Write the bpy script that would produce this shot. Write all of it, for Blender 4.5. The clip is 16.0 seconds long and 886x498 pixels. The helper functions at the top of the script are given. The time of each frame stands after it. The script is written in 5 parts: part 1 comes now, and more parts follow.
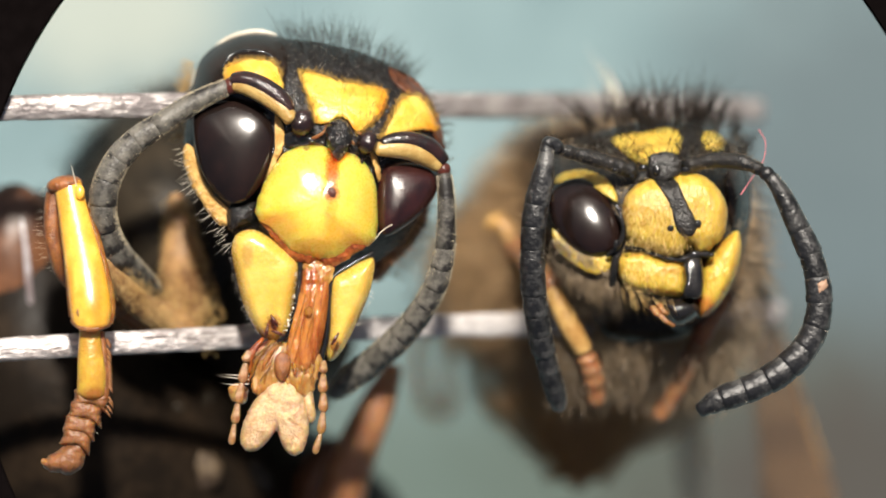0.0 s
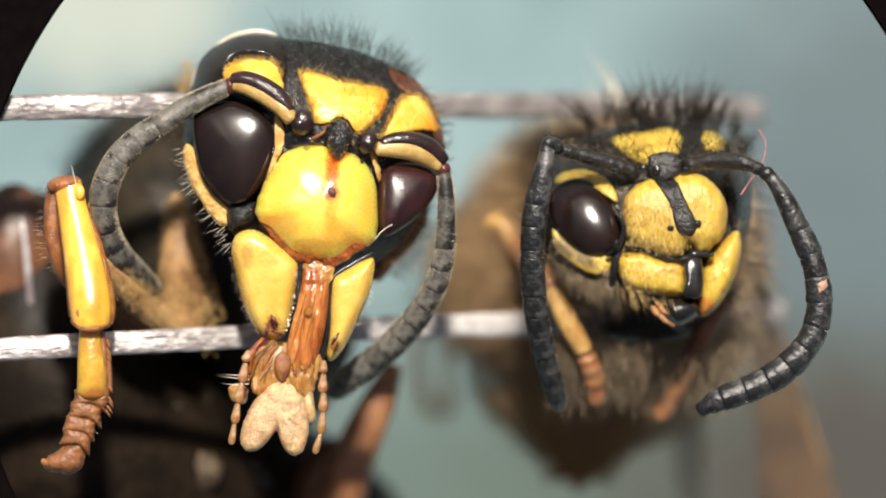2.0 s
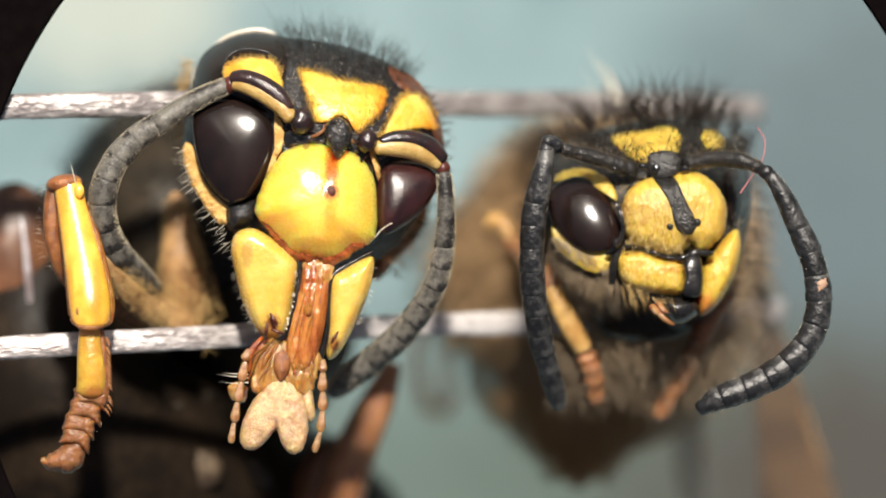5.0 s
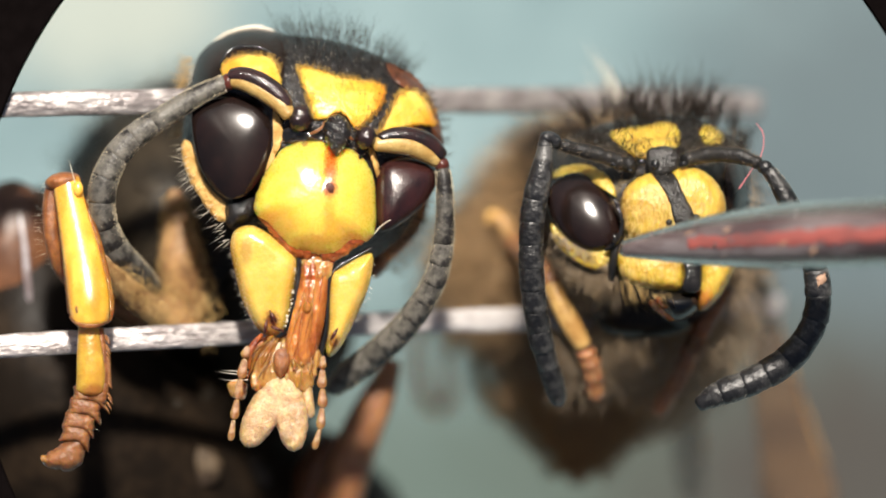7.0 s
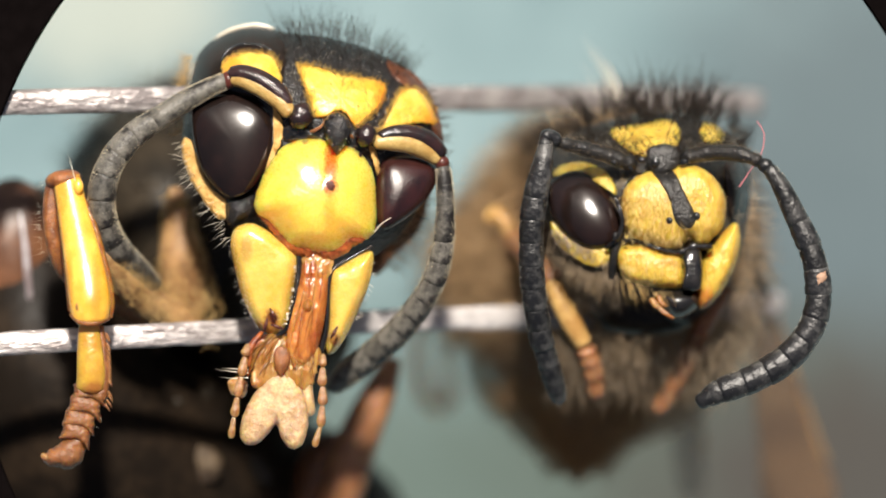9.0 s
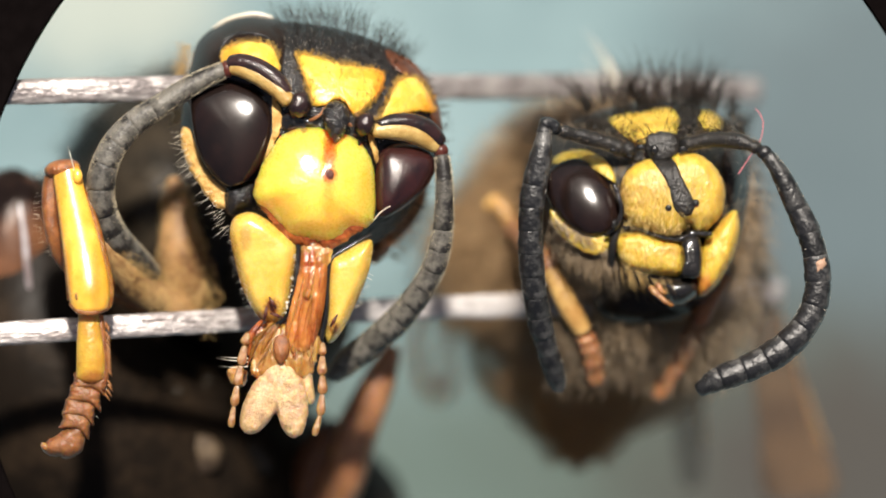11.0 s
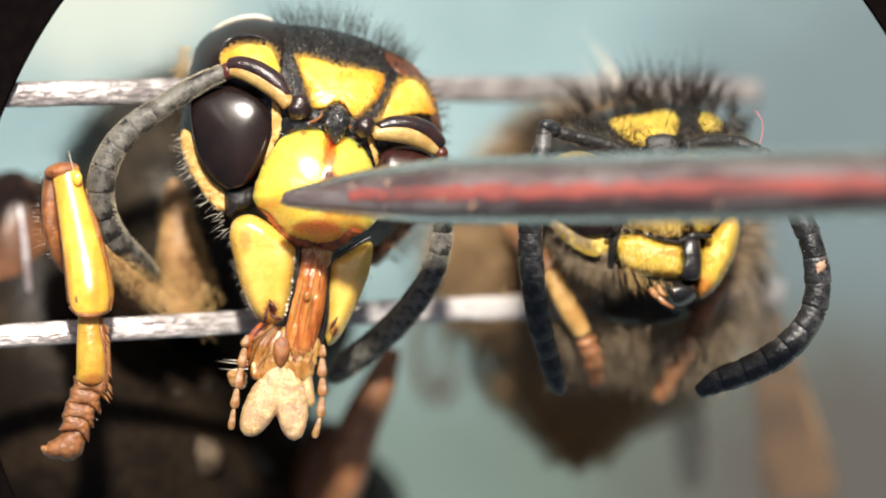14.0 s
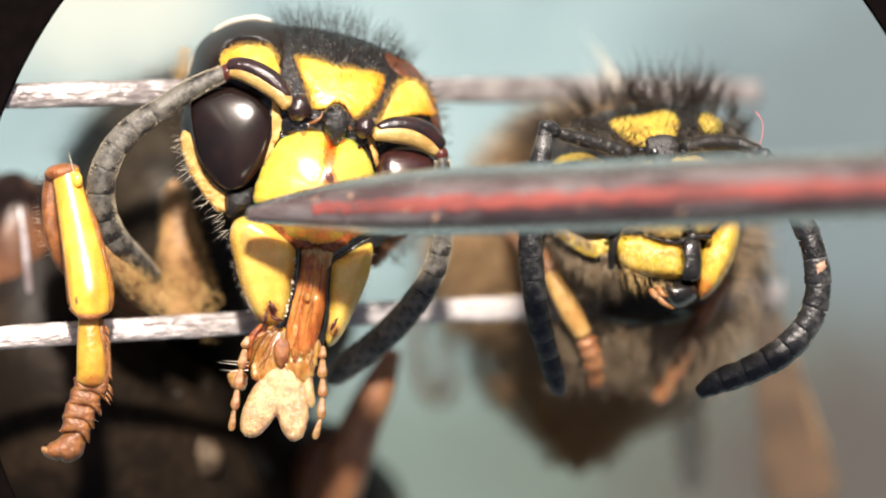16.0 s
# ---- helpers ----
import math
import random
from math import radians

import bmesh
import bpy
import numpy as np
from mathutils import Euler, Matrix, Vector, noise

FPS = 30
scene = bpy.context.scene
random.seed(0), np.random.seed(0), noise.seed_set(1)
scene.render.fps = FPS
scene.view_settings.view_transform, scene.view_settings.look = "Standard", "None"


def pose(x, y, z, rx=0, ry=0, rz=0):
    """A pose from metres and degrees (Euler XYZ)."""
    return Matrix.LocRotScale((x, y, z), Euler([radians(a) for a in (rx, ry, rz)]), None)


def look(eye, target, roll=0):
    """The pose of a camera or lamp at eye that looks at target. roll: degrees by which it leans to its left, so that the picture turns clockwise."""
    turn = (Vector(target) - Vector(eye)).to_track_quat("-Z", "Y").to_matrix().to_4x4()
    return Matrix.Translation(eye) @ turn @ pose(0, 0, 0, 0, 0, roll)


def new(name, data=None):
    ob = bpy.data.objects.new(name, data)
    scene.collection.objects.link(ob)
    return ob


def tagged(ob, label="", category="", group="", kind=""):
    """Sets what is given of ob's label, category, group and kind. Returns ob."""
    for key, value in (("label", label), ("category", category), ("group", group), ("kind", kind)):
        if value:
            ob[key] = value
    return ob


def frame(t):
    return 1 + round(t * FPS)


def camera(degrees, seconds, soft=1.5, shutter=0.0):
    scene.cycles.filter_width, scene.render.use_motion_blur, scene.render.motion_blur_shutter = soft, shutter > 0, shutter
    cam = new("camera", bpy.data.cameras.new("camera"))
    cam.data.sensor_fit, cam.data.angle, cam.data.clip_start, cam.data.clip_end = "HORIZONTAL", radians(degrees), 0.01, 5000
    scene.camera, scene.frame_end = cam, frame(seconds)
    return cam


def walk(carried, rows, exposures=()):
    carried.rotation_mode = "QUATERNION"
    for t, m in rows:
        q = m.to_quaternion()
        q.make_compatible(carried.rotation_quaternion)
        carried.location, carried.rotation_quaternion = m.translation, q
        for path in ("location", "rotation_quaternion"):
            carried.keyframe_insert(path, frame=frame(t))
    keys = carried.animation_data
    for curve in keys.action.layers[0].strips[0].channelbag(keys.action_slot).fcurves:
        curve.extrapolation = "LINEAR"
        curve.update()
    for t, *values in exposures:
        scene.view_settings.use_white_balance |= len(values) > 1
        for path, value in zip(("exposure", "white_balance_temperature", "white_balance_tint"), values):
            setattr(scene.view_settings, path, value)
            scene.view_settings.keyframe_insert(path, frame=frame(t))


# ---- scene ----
# Everything is laid out on a plan in hundredths of a millimetre: x to the right, y downwards,
# h the height over the sharpest layer, which lies 24 mm above the plate.
U = 1e-5
MID_X, MID_Y, BASE = 784, 441, 2400
REACH = 0.2   # from the lens to the sharpest layer


def spot(x, y, h):
    return Vector(((x - MID_X) * U, (MID_Y - y) * U, (BASE + h) * U))


DRIFT = (
    (0.0, 0.0, 0.0, 0.00), (4.0, 0.0, 0.0, 0.00), (6.5, 2.5, 7.6, -0.15), (7.0, 2.4, 8.7, -0.22), (7.5, 2.1, 14.9, -0.23),
    (8.0, 1.9, 14.3, -0.21), (8.5, 1.8, 11.4, -0.19), (9.0, 1.9, 12.4, -0.20), (11.5, 3.2, 35.3, -0.42), (12.0, 2.5, 26.9, -0.36),
    (12.5, 2.7, 26.6, -0.38), (13.0, 2.5, 33.6, -0.53), (13.5, 4.0, 31.9, -0.42), (14.0, 3.3, 29.3, -0.45), (14.5, 3.0, 39.2, -0.60),
    (15.0, 3.8, 37.9, -0.41), (15.5, 2.7, 32.3, -0.54), (16.0, 3.0, 27.6, -0.50),
)

cam = camera(4.489, 16.0, soft=1.9)
cam.data.dof.use_dof = True
cam.data.dof.focus_distance = REACH + 0.0003
cam.data.dof.aperture_fstop = 46.0


def drift_pose(x, y, turn):
    return pose(x * U, -y * U, BASE * U + REACH, 0, 0, turn)


walk(cam, [(t, drift_pose(x, y, turn)) for t, x, y, turn in DRIFT],
     exposures=((0.0, 0.65, 6500, 10.0), (4.2, 0.65, 6500, 10.0), (6.5, 0.66, 6500, 10.8), (12.9, 0.67, 6500, 10.8), (13.5, 0.75, 6450, 10.0), (14.0, 0.88, 6450, 10.0), (15.2, 0.95, 6620, 14.0), (16.0, 1.03, 6660, 14.8)))

# ---- light: clear sun from beyond the top of the plate, and the sky ----
SUN_FROM = Vector((0.03, 0.53, 0.85)).normalized()
world = bpy.data.worlds.new("sky")
scene.world = world
world.use_nodes = True
sky = world.node_tree.nodes.new("ShaderNodeTexSky")
sky.sky_type, sky.sun_disc = "NISHITA", False
sky.air_density, sky.dust_density, sky.ozone_density = 1.0, 4.0, 0.2
sky.sun_elevation = math.asin(SUN_FROM.z)
sky.sun_rotation = math.atan2(SUN_FROM.x, SUN_FROM.y)
world.node_tree.links.new(sky.outputs[0], world.node_tree.nodes["Background"].inputs[0])
world.node_tree.nodes["Background"].inputs[1].default_value = 0.040
sun = new("sun", bpy.data.lights.new("sun", "SUN"))
sun.data.energy, sun.data.angle, sun.data.color = 5.0, radians(4.2), (1.0, 0.925, 0.82)
sun.matrix_world = look(SUN_FROM, (0, 0, 0))


# ---- materials ----
def mat(name, base, other=None, rough=0.5, metal=0.0, scale=4000.0, bump=0.0, bump_scale=None, spec=0.5,
        soft_light=0.0, soft_color=None, clear=0.0, alpha=1.0, patches=(), stretch=(1, 1, 1), sheen=0.0, spread=(0.35, 0.65), vary=0.0, clarity=0.0, depth=70, clear_rough=0.08):
    """A surface with two scales of variation, fine relief and, where given, soft patches for stains and for painted
    light (x, y, radius, colour, strength).
    """
    m = bpy.data.materials.new(name)
    m.use_nodes = True
    nt = m.node_tree
    n, lk = nt.nodes, nt.links
    b = n["Principled BSDF"]
    geo = n.new("ShaderNodeNewGeometry")
    tex = n.new("ShaderNodeTexCoord")
    mp = n.new("ShaderNodeMapping")
    mp.inputs["Scale"].default_value = stretch
    lk.new(tex.outputs["Object"], mp.inputs["Vector"])
    big = n.new("ShaderNodeTexNoise")
    big.inputs["Scale"].default_value, big.inputs["Detail"].default_value = scale, 3.0
    fine = n.new("ShaderNodeTexNoise")
    fine.inputs["Scale"].default_value, fine.inputs["Detail"].default_value = scale * 6.3, 4.0
    for t in (big, fine):
        lk.new(mp.outputs[0], t.inputs["Vector"])
    add = n.new("ShaderNodeMath")
    add.operation = "MULTIPLY_ADD"
    add.inputs[1].default_value = 0.35
    lk.new(fine.outputs["Fac"], add.inputs[0])
    lk.new(big.outputs["Fac"], add.inputs[2])
    ramp = n.new("ShaderNodeMapRange")
    ramp.inputs[1].default_value, ramp.inputs[2].default_value = spread[0] + 0.17, spread[1] + 0.17
    lk.new(add.outputs[0], ramp.inputs[0])
    mix = n.new("ShaderNodeMix")
    mix.data_type = "RGBA"
    other = other or tuple(c * 0.75 for c in base)
    mix.inputs[6].default_value, mix.inputs[7].default_value = (*base, 1), (*other, 1)
    lk.new(ramp.outputs[0], mix.inputs[0])
    col = mix.outputs[2]
    for x, y, radius, colour, strength in patches:
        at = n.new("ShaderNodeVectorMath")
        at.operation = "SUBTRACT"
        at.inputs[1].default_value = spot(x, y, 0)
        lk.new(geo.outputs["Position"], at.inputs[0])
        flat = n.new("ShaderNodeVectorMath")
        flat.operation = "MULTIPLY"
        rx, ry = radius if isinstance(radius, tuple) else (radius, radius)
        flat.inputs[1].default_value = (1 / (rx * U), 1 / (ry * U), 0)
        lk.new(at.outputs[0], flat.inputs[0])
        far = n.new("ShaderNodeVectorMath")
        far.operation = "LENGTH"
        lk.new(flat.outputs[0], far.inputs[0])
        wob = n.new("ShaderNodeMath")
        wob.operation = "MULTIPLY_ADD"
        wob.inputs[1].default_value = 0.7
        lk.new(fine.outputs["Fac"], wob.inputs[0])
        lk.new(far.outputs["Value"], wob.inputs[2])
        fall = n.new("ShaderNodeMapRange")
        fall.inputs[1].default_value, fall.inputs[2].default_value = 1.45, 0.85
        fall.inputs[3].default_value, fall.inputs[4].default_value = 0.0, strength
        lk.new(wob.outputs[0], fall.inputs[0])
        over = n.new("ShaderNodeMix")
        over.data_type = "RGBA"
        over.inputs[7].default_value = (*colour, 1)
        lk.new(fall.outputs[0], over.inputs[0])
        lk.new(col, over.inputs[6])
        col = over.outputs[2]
    if vary:
        info = n.new("ShaderNodeObjectInfo")
        amount = n.new("ShaderNodeMapRange")
        amount.inputs[3].default_value, amount.inputs[4].default_value = 1.0 + vary * 0.5, 1.0 - vary
        lk.new(info.outputs["Random"], amount.inputs[0])
        tone = n.new("ShaderNodeMix")
        tone.data_type, tone.blend_type = "RGBA", "MULTIPLY"
        tone.inputs[0].default_value = 1.0
        lk.new(col, tone.inputs[6])
        lk.new(amount.outputs[0], tone.inputs[7])
        col = tone.outputs[2]
    lk.new(col, b.inputs["Base Color"])
    b.inputs["Metallic"].default_value = metal
    b.inputs["Specular IOR Level"].default_value = spec
    b.inputs["Coat Weight"].default_value = clear
    b.inputs["Coat Roughness"].default_value = clear_rough
    b.inputs["Alpha"].default_value = alpha
    b.inputs["Transmission Weight"].default_value = clarity
    b.inputs["IOR"].default_value = 1.45
    b.inputs["Sheen Weight"].default_value = sheen
    rr = n.new("ShaderNodeMapRange")
    rr.inputs[3].default_value, rr.inputs[4].default_value = max(rough - (0.08 if bump else 0.02), 0.03), min(rough + (0.1 if bump else 0.02), 1.0)
    lk.new(fine.outputs["Fac"], rr.inputs[0])
    lk.new(rr.outputs[0], b.inputs["Roughness"])
    if soft_light:
        b.inputs["Subsurface Weight"].default_value = soft_light
        b.inputs["Subsurface Radius"].default_value = soft_color or (1.0, 0.38, 0.06)
        b.inputs["Subsurface Scale"].default_value = depth * U
    if bump:
        bt = n.new("ShaderNodeTexNoise")
        bt.inputs["Scale"].default_value, bt.inputs["Detail"].default_value = bump_scale or scale * 5, 4.0
        lk.new(mp.outputs[0], bt.inputs["Vector"])
        bp = n.new("ShaderNodeBump")
        bp.inputs["Strength"].default_value, bp.inputs["Distance"].default_value = bump, 6 * U
        lk.new(bt.outputs["Fac"], bp.inputs["Height"])
        lk.new(bp.outputs[0], b.inputs["Normal"])
    return m


# Pale patch at top left; darker ones paint light falling off right and below.
m_plate = mat("teal_paper", (0.208, 0.292, 0.306), (0.126, 0.190, 0.206), rough=0.85, spec=0.2, scale=210, bump=0.1, patches=((120, -80, (300, 260), (0.33, 0.36, 0.32), 0.8), (1000, 1130, (1500, 640), (0.072, 0.098, 0.084), 0.9), (1640, 420, (560, 820), (0.080, 0.106, 0.118), 0.9), (1330, 840, (480, 320), (0.066, 0.085, 0.073), 0.9), (1640, 980, (560, 420), (0.050, 0.047, 0.043), 0.95)))
m_black = mat("black_cuticle", (0.008, 0.008, 0.009), (0.018, 0.016, 0.015), rough=0.2, spec=0.6, scale=6000, bump=1.0, bump_scale=14000)
m_dark = mat("dark_body_cuticle", (0.018, 0.015, 0.011), (0.036, 0.028, 0.019), rough=0.3, spec=0.15, scale=1500, bump=0.3, bump_scale=9000)
m_eye = mat("compound_eye", (0.007, 0.0045, 0.004), (0.013, 0.007, 0.006), rough=0.16, scale=2500, spec=0.45, clear=0.12, clear_rough=0.1)
m_eye_red = mat("reddish_compound_eye", (0.013, 0.005, 0.005), (0.032, 0.009, 0.008), rough=0.22, scale=2500, spec=0.7, clear=0.15, clear_rough=0.16, bump=0.15, bump_scale=30000)
m_temple = mat("red_brown_temple", (0.13, 0.042, 0.016), (0.05, 0.016, 0.009), rough=0.32, spec=0.6, scale=3000, bump=0.3, bump_scale=14000)
m_clyp = mat("yellow_clypeus", (0.86, 0.56, 0.095), (0.83, 0.51, 0.065), rough=0.27, spec=1.0, scale=3500, bump=0.14, bump_scale=14000, soft_light=0.85, soft_color=(1.0, 0.30, 0.05), depth=180, clear=0.3,
             patches=((588, 302, (15, 42), (0.50, 0.10, 0.008), 0.92), (586, 342, 17, (0.30, 0.05, 0.01), 0.9), (586, 388, (14, 44), (0.60, 0.22, 0.012), 0.5),
                    (500, 395, 34, (0.66, 0.33, 0.03), 0.25), (612, 412, 40, (0.68, 0.34, 0.03), 0.3), (655, 370, (18, 60), (0.78, 0.36, 0.02), 0.35),
                    (555, 432, (60, 12), (0.60, 0.24, 0.02), 0.4), (542, 262, 7, (0.3, 0.1, 0.01), 0.8)))
m_yel = mat("yellow_face_cuticle", (0.86, 0.54, 0.10), (0.78, 0.41, 0.04), rough=0.32, spec=0.8, scale=4000, bump=0.3, bump_scale=16000, soft_light=0.3,
            patches=((676, 182, (16, 40), (0.74, 0.26, 0.012), 0.8), (640, 160, (50, 12), (0.74, 0.28, 0.012), 0.6), (768, 222, (24, 30), (0.72, 0.25, 0.01), 0.8), (620, 226, (14, 14), (0.66, 0.22, 0.01), 0.6), (410, 128, (22, 24), (0.68, 0.25, 0.015), 0.7)))
m_mand = mat("yellow_mandible", (0.72, 0.49, 0.11), (0.62, 0.37, 0.055), rough=0.25, spec=1.0, scale=2500, bump=0.14, soft_light=0.3, clear=0.3,
             patches=((437, 452, (13, 26), (0.40, 0.24, 0.05), 0.85), (483, 575, (16, 18), (0.12, 0.02, 0.01), 0.9), (470, 592, (30, 14), (0.45, 0.18, 0.03), 0.7), (592, 612, (12, 16), (0.2, 0.05, 0.01), 0.8)))
m_rim = mat("red_brown_rim", (0.42, 0.10, 0.020), (0.15, 0.028, 0.008), rough=0.22, spec=0.8, scale=7000, bump=0.7, bump_scale=14000, soft_light=0.2)
m_tongue = mat("amber_labrum", (0.52, 0.20, 0.055), (0.25, 0.058, 0.012), rough=0.24, spec=0.6, scale=2600, bump=0.45, bump_scale=7000, soft_light=0.6, depth=60, spread=(0.36, 0.66), stretch=(1.9, 0.45, 1))
m_glossa = mat("pale_tongue_lobe", (0.64, 0.43, 0.23), (0.47, 0.27, 0.12), rough=0.30, spec=1.0, scale=14000, bump=0.6, bump_scale=30000, soft_light=0.4)
m_ochre_hair = mat("ochre_hair", (0.50, 0.285, 0.105), (0.34, 0.185, 0.07), rough=0.5)
m_amber = mat("clear_amber_fibre", (0.60, 0.26, 0.06), (0.42, 0.14, 0.03), rough=0.12, clarity=0.5, spec=0.9, scale=6000, bump=0.5, soft_light=0.4)
m_palp = mat("pink_amber_palp", (0.50, 0.24, 0.11), (0.30, 0.11, 0.04), rough=0.2, spec=0.7, clarity=0.3, scale=9000, bump=0.3, soft_light=0.5)
m_fold = mat("amber_tongue_fold", (0.64, 0.34, 0.11), (0.46, 0.19, 0.045), rough=0.18, spec=0.9, clarity=0.3, scale=6000, bump=0.6, bump_scale=9000, soft_light=0.5, stretch=(1.6, 0.6, 1))
m_ant = mat("mottled_grey_antenna", (0.140, 0.130, 0.110), (0.018, 0.016, 0.015), rough=0.42, spec=0.45, scale=2600, bump=0.3, bump_scale=22000, spread=(0.40, 0.62), vary=0.35)
m_ant_dark = mat("black_antenna", (0.012, 0.012, 0.013), (0.10, 0.098, 0.094), rough=0.36, spec=0.55, vary=0.45, scale=3000, bump=0.45, bump_scale=11000, spread=(0.47, 0.82))
m_ring = mat("black_joint_ring", (0.007, 0.006, 0.006), rough=0.5, spec=0.3)
m_cream = mat("rim_lit_cream_down", (0.62, 0.54, 0.38), (0.44, 0.36, 0.24), rough=0.5)
m_scape = mat("yellow_black_scape", (0.50, 0.345, 0.12), (0.36, 0.215, 0.06), rough=0.36, spec=0.7, scale=3500, bump=0.4, bump_scale=12000)
m_leg = mat("yellow_leg_cuticle", (0.86, 0.52, 0.08), (0.70, 0.32, 0.025), rough=0.28, spec=1.0, scale=1600, bump=0.1, soft_light=0.12, clear=0.3, patches=((172, 520, (12, 70), (0.56, 0.20, 0.015), 0.6), (124, 520, (9, 70), (0.56, 0.2, 0.015), 0.5), (112, 350, (14, 40), (0.6, 0.22, 0.015), 0.6)))
m_tarsus = mat("olive_yellow_tarsus", (0.52, 0.33, 0.05), (0.42, 0.22, 0.03), rough=0.3, scale=3000, bump=0.3, soft_light=0.3, patches=((166, 700, (30, 16), (0.25, 0.08, 0.02), 0.8), (158, 588, (24, 14), (0.60, 0.38, 0.12), 0.6)))
m_amber_joint = mat("amber_brown_joint", (0.25, 0.105, 0.04), (0.13, 0.05, 0.018), rough=0.4, spec=0.5, scale=2600, bump=0.6, bump_scale=12000, soft_light=0.5, depth=40)
m_joint = mat("dark_red_joint", (0.09, 0.022, 0.014), (0.045, 0.012, 0.01), rough=0.3, scale=5000, bump=0.3)
m_legbrown = mat("brown_leg_cuticle", (0.30, 0.115, 0.036), (0.15, 0.050, 0.016), rough=0.34, spec=0.6, scale=5000, bump=0.5, soft_light=0.2)
m_tan = mat("tan_hairy_cuticle", (0.46, 0.27, 0.115), (0.13, 0.06, 0.024), rough=0.55, scale=1300, bump=0.8, bump_scale=4000, soft_light=0.1)
m_fur = mat("brown_grey_fur_skin", (0.22, 0.14, 0.07), (0.10, 0.065, 0.035), rough=0.8, scale=1400, bump=0.8)
m_abd = mat("ochre_abdomen", (0.40, 0.22, 0.08), (0.21, 0.105, 0.04), rough=0.5, scale=700, bump=0.3)
# First three patches paint the shade along the clypeus edges into the yellow.
m_ryel = mat("hairy_yellow_face", (0.60, 0.41, 0.07), (0.45, 0.28, 0.03), rough=0.36, spec=0.8, scale=6000, bump=0.5, bump_scale=13000, soft_light=0.3, stretch=(1.6, 0.7, 1),
             patches=((1106, 390, (12, 50), (0.30, 0.15, 0.03), 0.7), (1150, 446, (50, 9), (0.34, 0.20, 0.05), 0.6), (1284, 395, (12, 50), (0.42, 0.22, 0.03), 0.6), (1190, 478, (36, 12), (0.40, 0.22, 0.03), 0.6), (1250, 545, (20, 26), (0.42, 0.12, 0.02), 0.8), (1110, 495, (20, 14), (0.40, 0.28, 0.09), 0.6)))
m_hair_dark = mat("dark_hair", (0.012, 0.010, 0.008), (0.03, 0.02, 0.014), rough=0.5, spec=0.25)
m_belly = mat("glossy_brown_abdomen", (0.009, 0.0066, 0.0048), (0.024, 0.016, 0.010), rough=0.4, scale=900, spec=0.06, bump=0.3, bump_scale=3000, spread=(0.45, 0.75))
m_spot = mat("dull_tan_spot", (0.085, 0.06, 0.036), (0.03, 0.02, 0.013), rough=0.6, spec=0.2, scale=1800, bump=0.4, spread=(0.4, 0.62))
m_plate_brown = mat("chestnut_abdomen_plate", (0.15, 0.062, 0.026), (0.06, 0.025, 0.013), rough=0.42, spec=0.45, scale=900, bump=0.2, bump_scale=4000)
m_upper_eye = mat("dark_eye_lobe", (0.012, 0.008, 0.006), (0.022, 0.012, 0.009), rough=0.26, scale=2500, spec=0.4)
m_cheek = mat("golden_cheek", (0.66, 0.42, 0.14), (0.44, 0.24, 0.06), rough=0.5, scale=6000, bump=0.8, bump_scale=13000)
m_saddle = mat("glossy_black_scape", (0.010, 0.008, 0.008), (0.030, 0.012, 0.011), rough=0.2, scale=3000, spec=0.8, bump=0.4, bump_scale=14000)
m_wet = mat("wet_black_cuticle", (0.007, 0.007, 0.007), (0.016, 0.014, 0.013), rough=0.14, scale=3000, spec=0.8, bump=0.3, bump_scale=14000)
m_shin = mat("yellow_tan_shin", (0.60, 0.38, 0.13), (0.40, 0.21, 0.06), rough=0.35, scale=2500, bump=0.4, spec=0.7)
m_satin = mat("satin_black_cuticle", (0.010, 0.010, 0.010), (0.020, 0.018, 0.016), rough=0.3, spec=0.5, scale=5000, bump=0.5, bump_scale=20000)
m_frost = mat("frosty_down", (0.42, 0.38, 0.31), rough=0.5)
m_limb = mat("orange_brown_limb", (0.37, 0.175, 0.078), (0.21, 0.085, 0.034), rough=0.34, spec=0.6, scale=3000, bump=0.5, soft_light=0.25)
m_hair_gold = mat("golden_hair", (0.55, 0.38, 0.16), (0.45, 0.28, 0.10), rough=0.4)
m_fluff = mat("grey_brown_fluff", (0.30, 0.225, 0.145), (0.16, 0.115, 0.068), rough=0.4, spec=0.7)
m_hair_brown = mat("brown_hair", (0.52, 0.345, 0.18), (0.31, 0.20, 0.10), rough=0.5)
m_blond = mat("blond_hair", (0.78, 0.60, 0.26), (0.66, 0.46, 0.16), rough=0.4)
m_scratch = mat("bright_scratched_steel", (0.74, 0.71, 0.69), (0.50, 0.46, 0.45), rough=0.3, metal=0.5, scale=6000, bump=0.5)
m_groove = mat("dull_steel_groove", (0.20, 0.17, 0.165), (0.12, 0.10, 0.10), rough=0.5, metal=0.4, scale=6000, bump=0.5)
m_hair_pale = mat("pale_hair", (0.78, 0.70, 0.56), rough=0.3, spec=0.9)
m_steel = mat("pitted_steel", (0.40, 0.37, 0.355), (0.23, 0.205, 0.20), rough=0.40, metal=0.45, scale=3500, bump=1.0, bump_scale=6500, stretch=(0.6, 1.2, 1), spread=(0.4, 0.62))
# The two pale patches paint glare onto the sunlit stretches of the blade.
m_bright_steel = mat("bright_steel_painted_glare", (0.57, 0.53, 0.515), (0.32, 0.285, 0.275), rough=0.40, metal=0.4, scale=3500, bump=1.0, bump_scale=8000, stretch=(0.5, 1.4, 1), spread=(0.4, 0.62),
                     patches=((852, 568, (66, 60), (0.78, 0.74, 0.72), 0.85), (672, 574, (44, 60), (0.72, 0.68, 0.66), 0.6)))
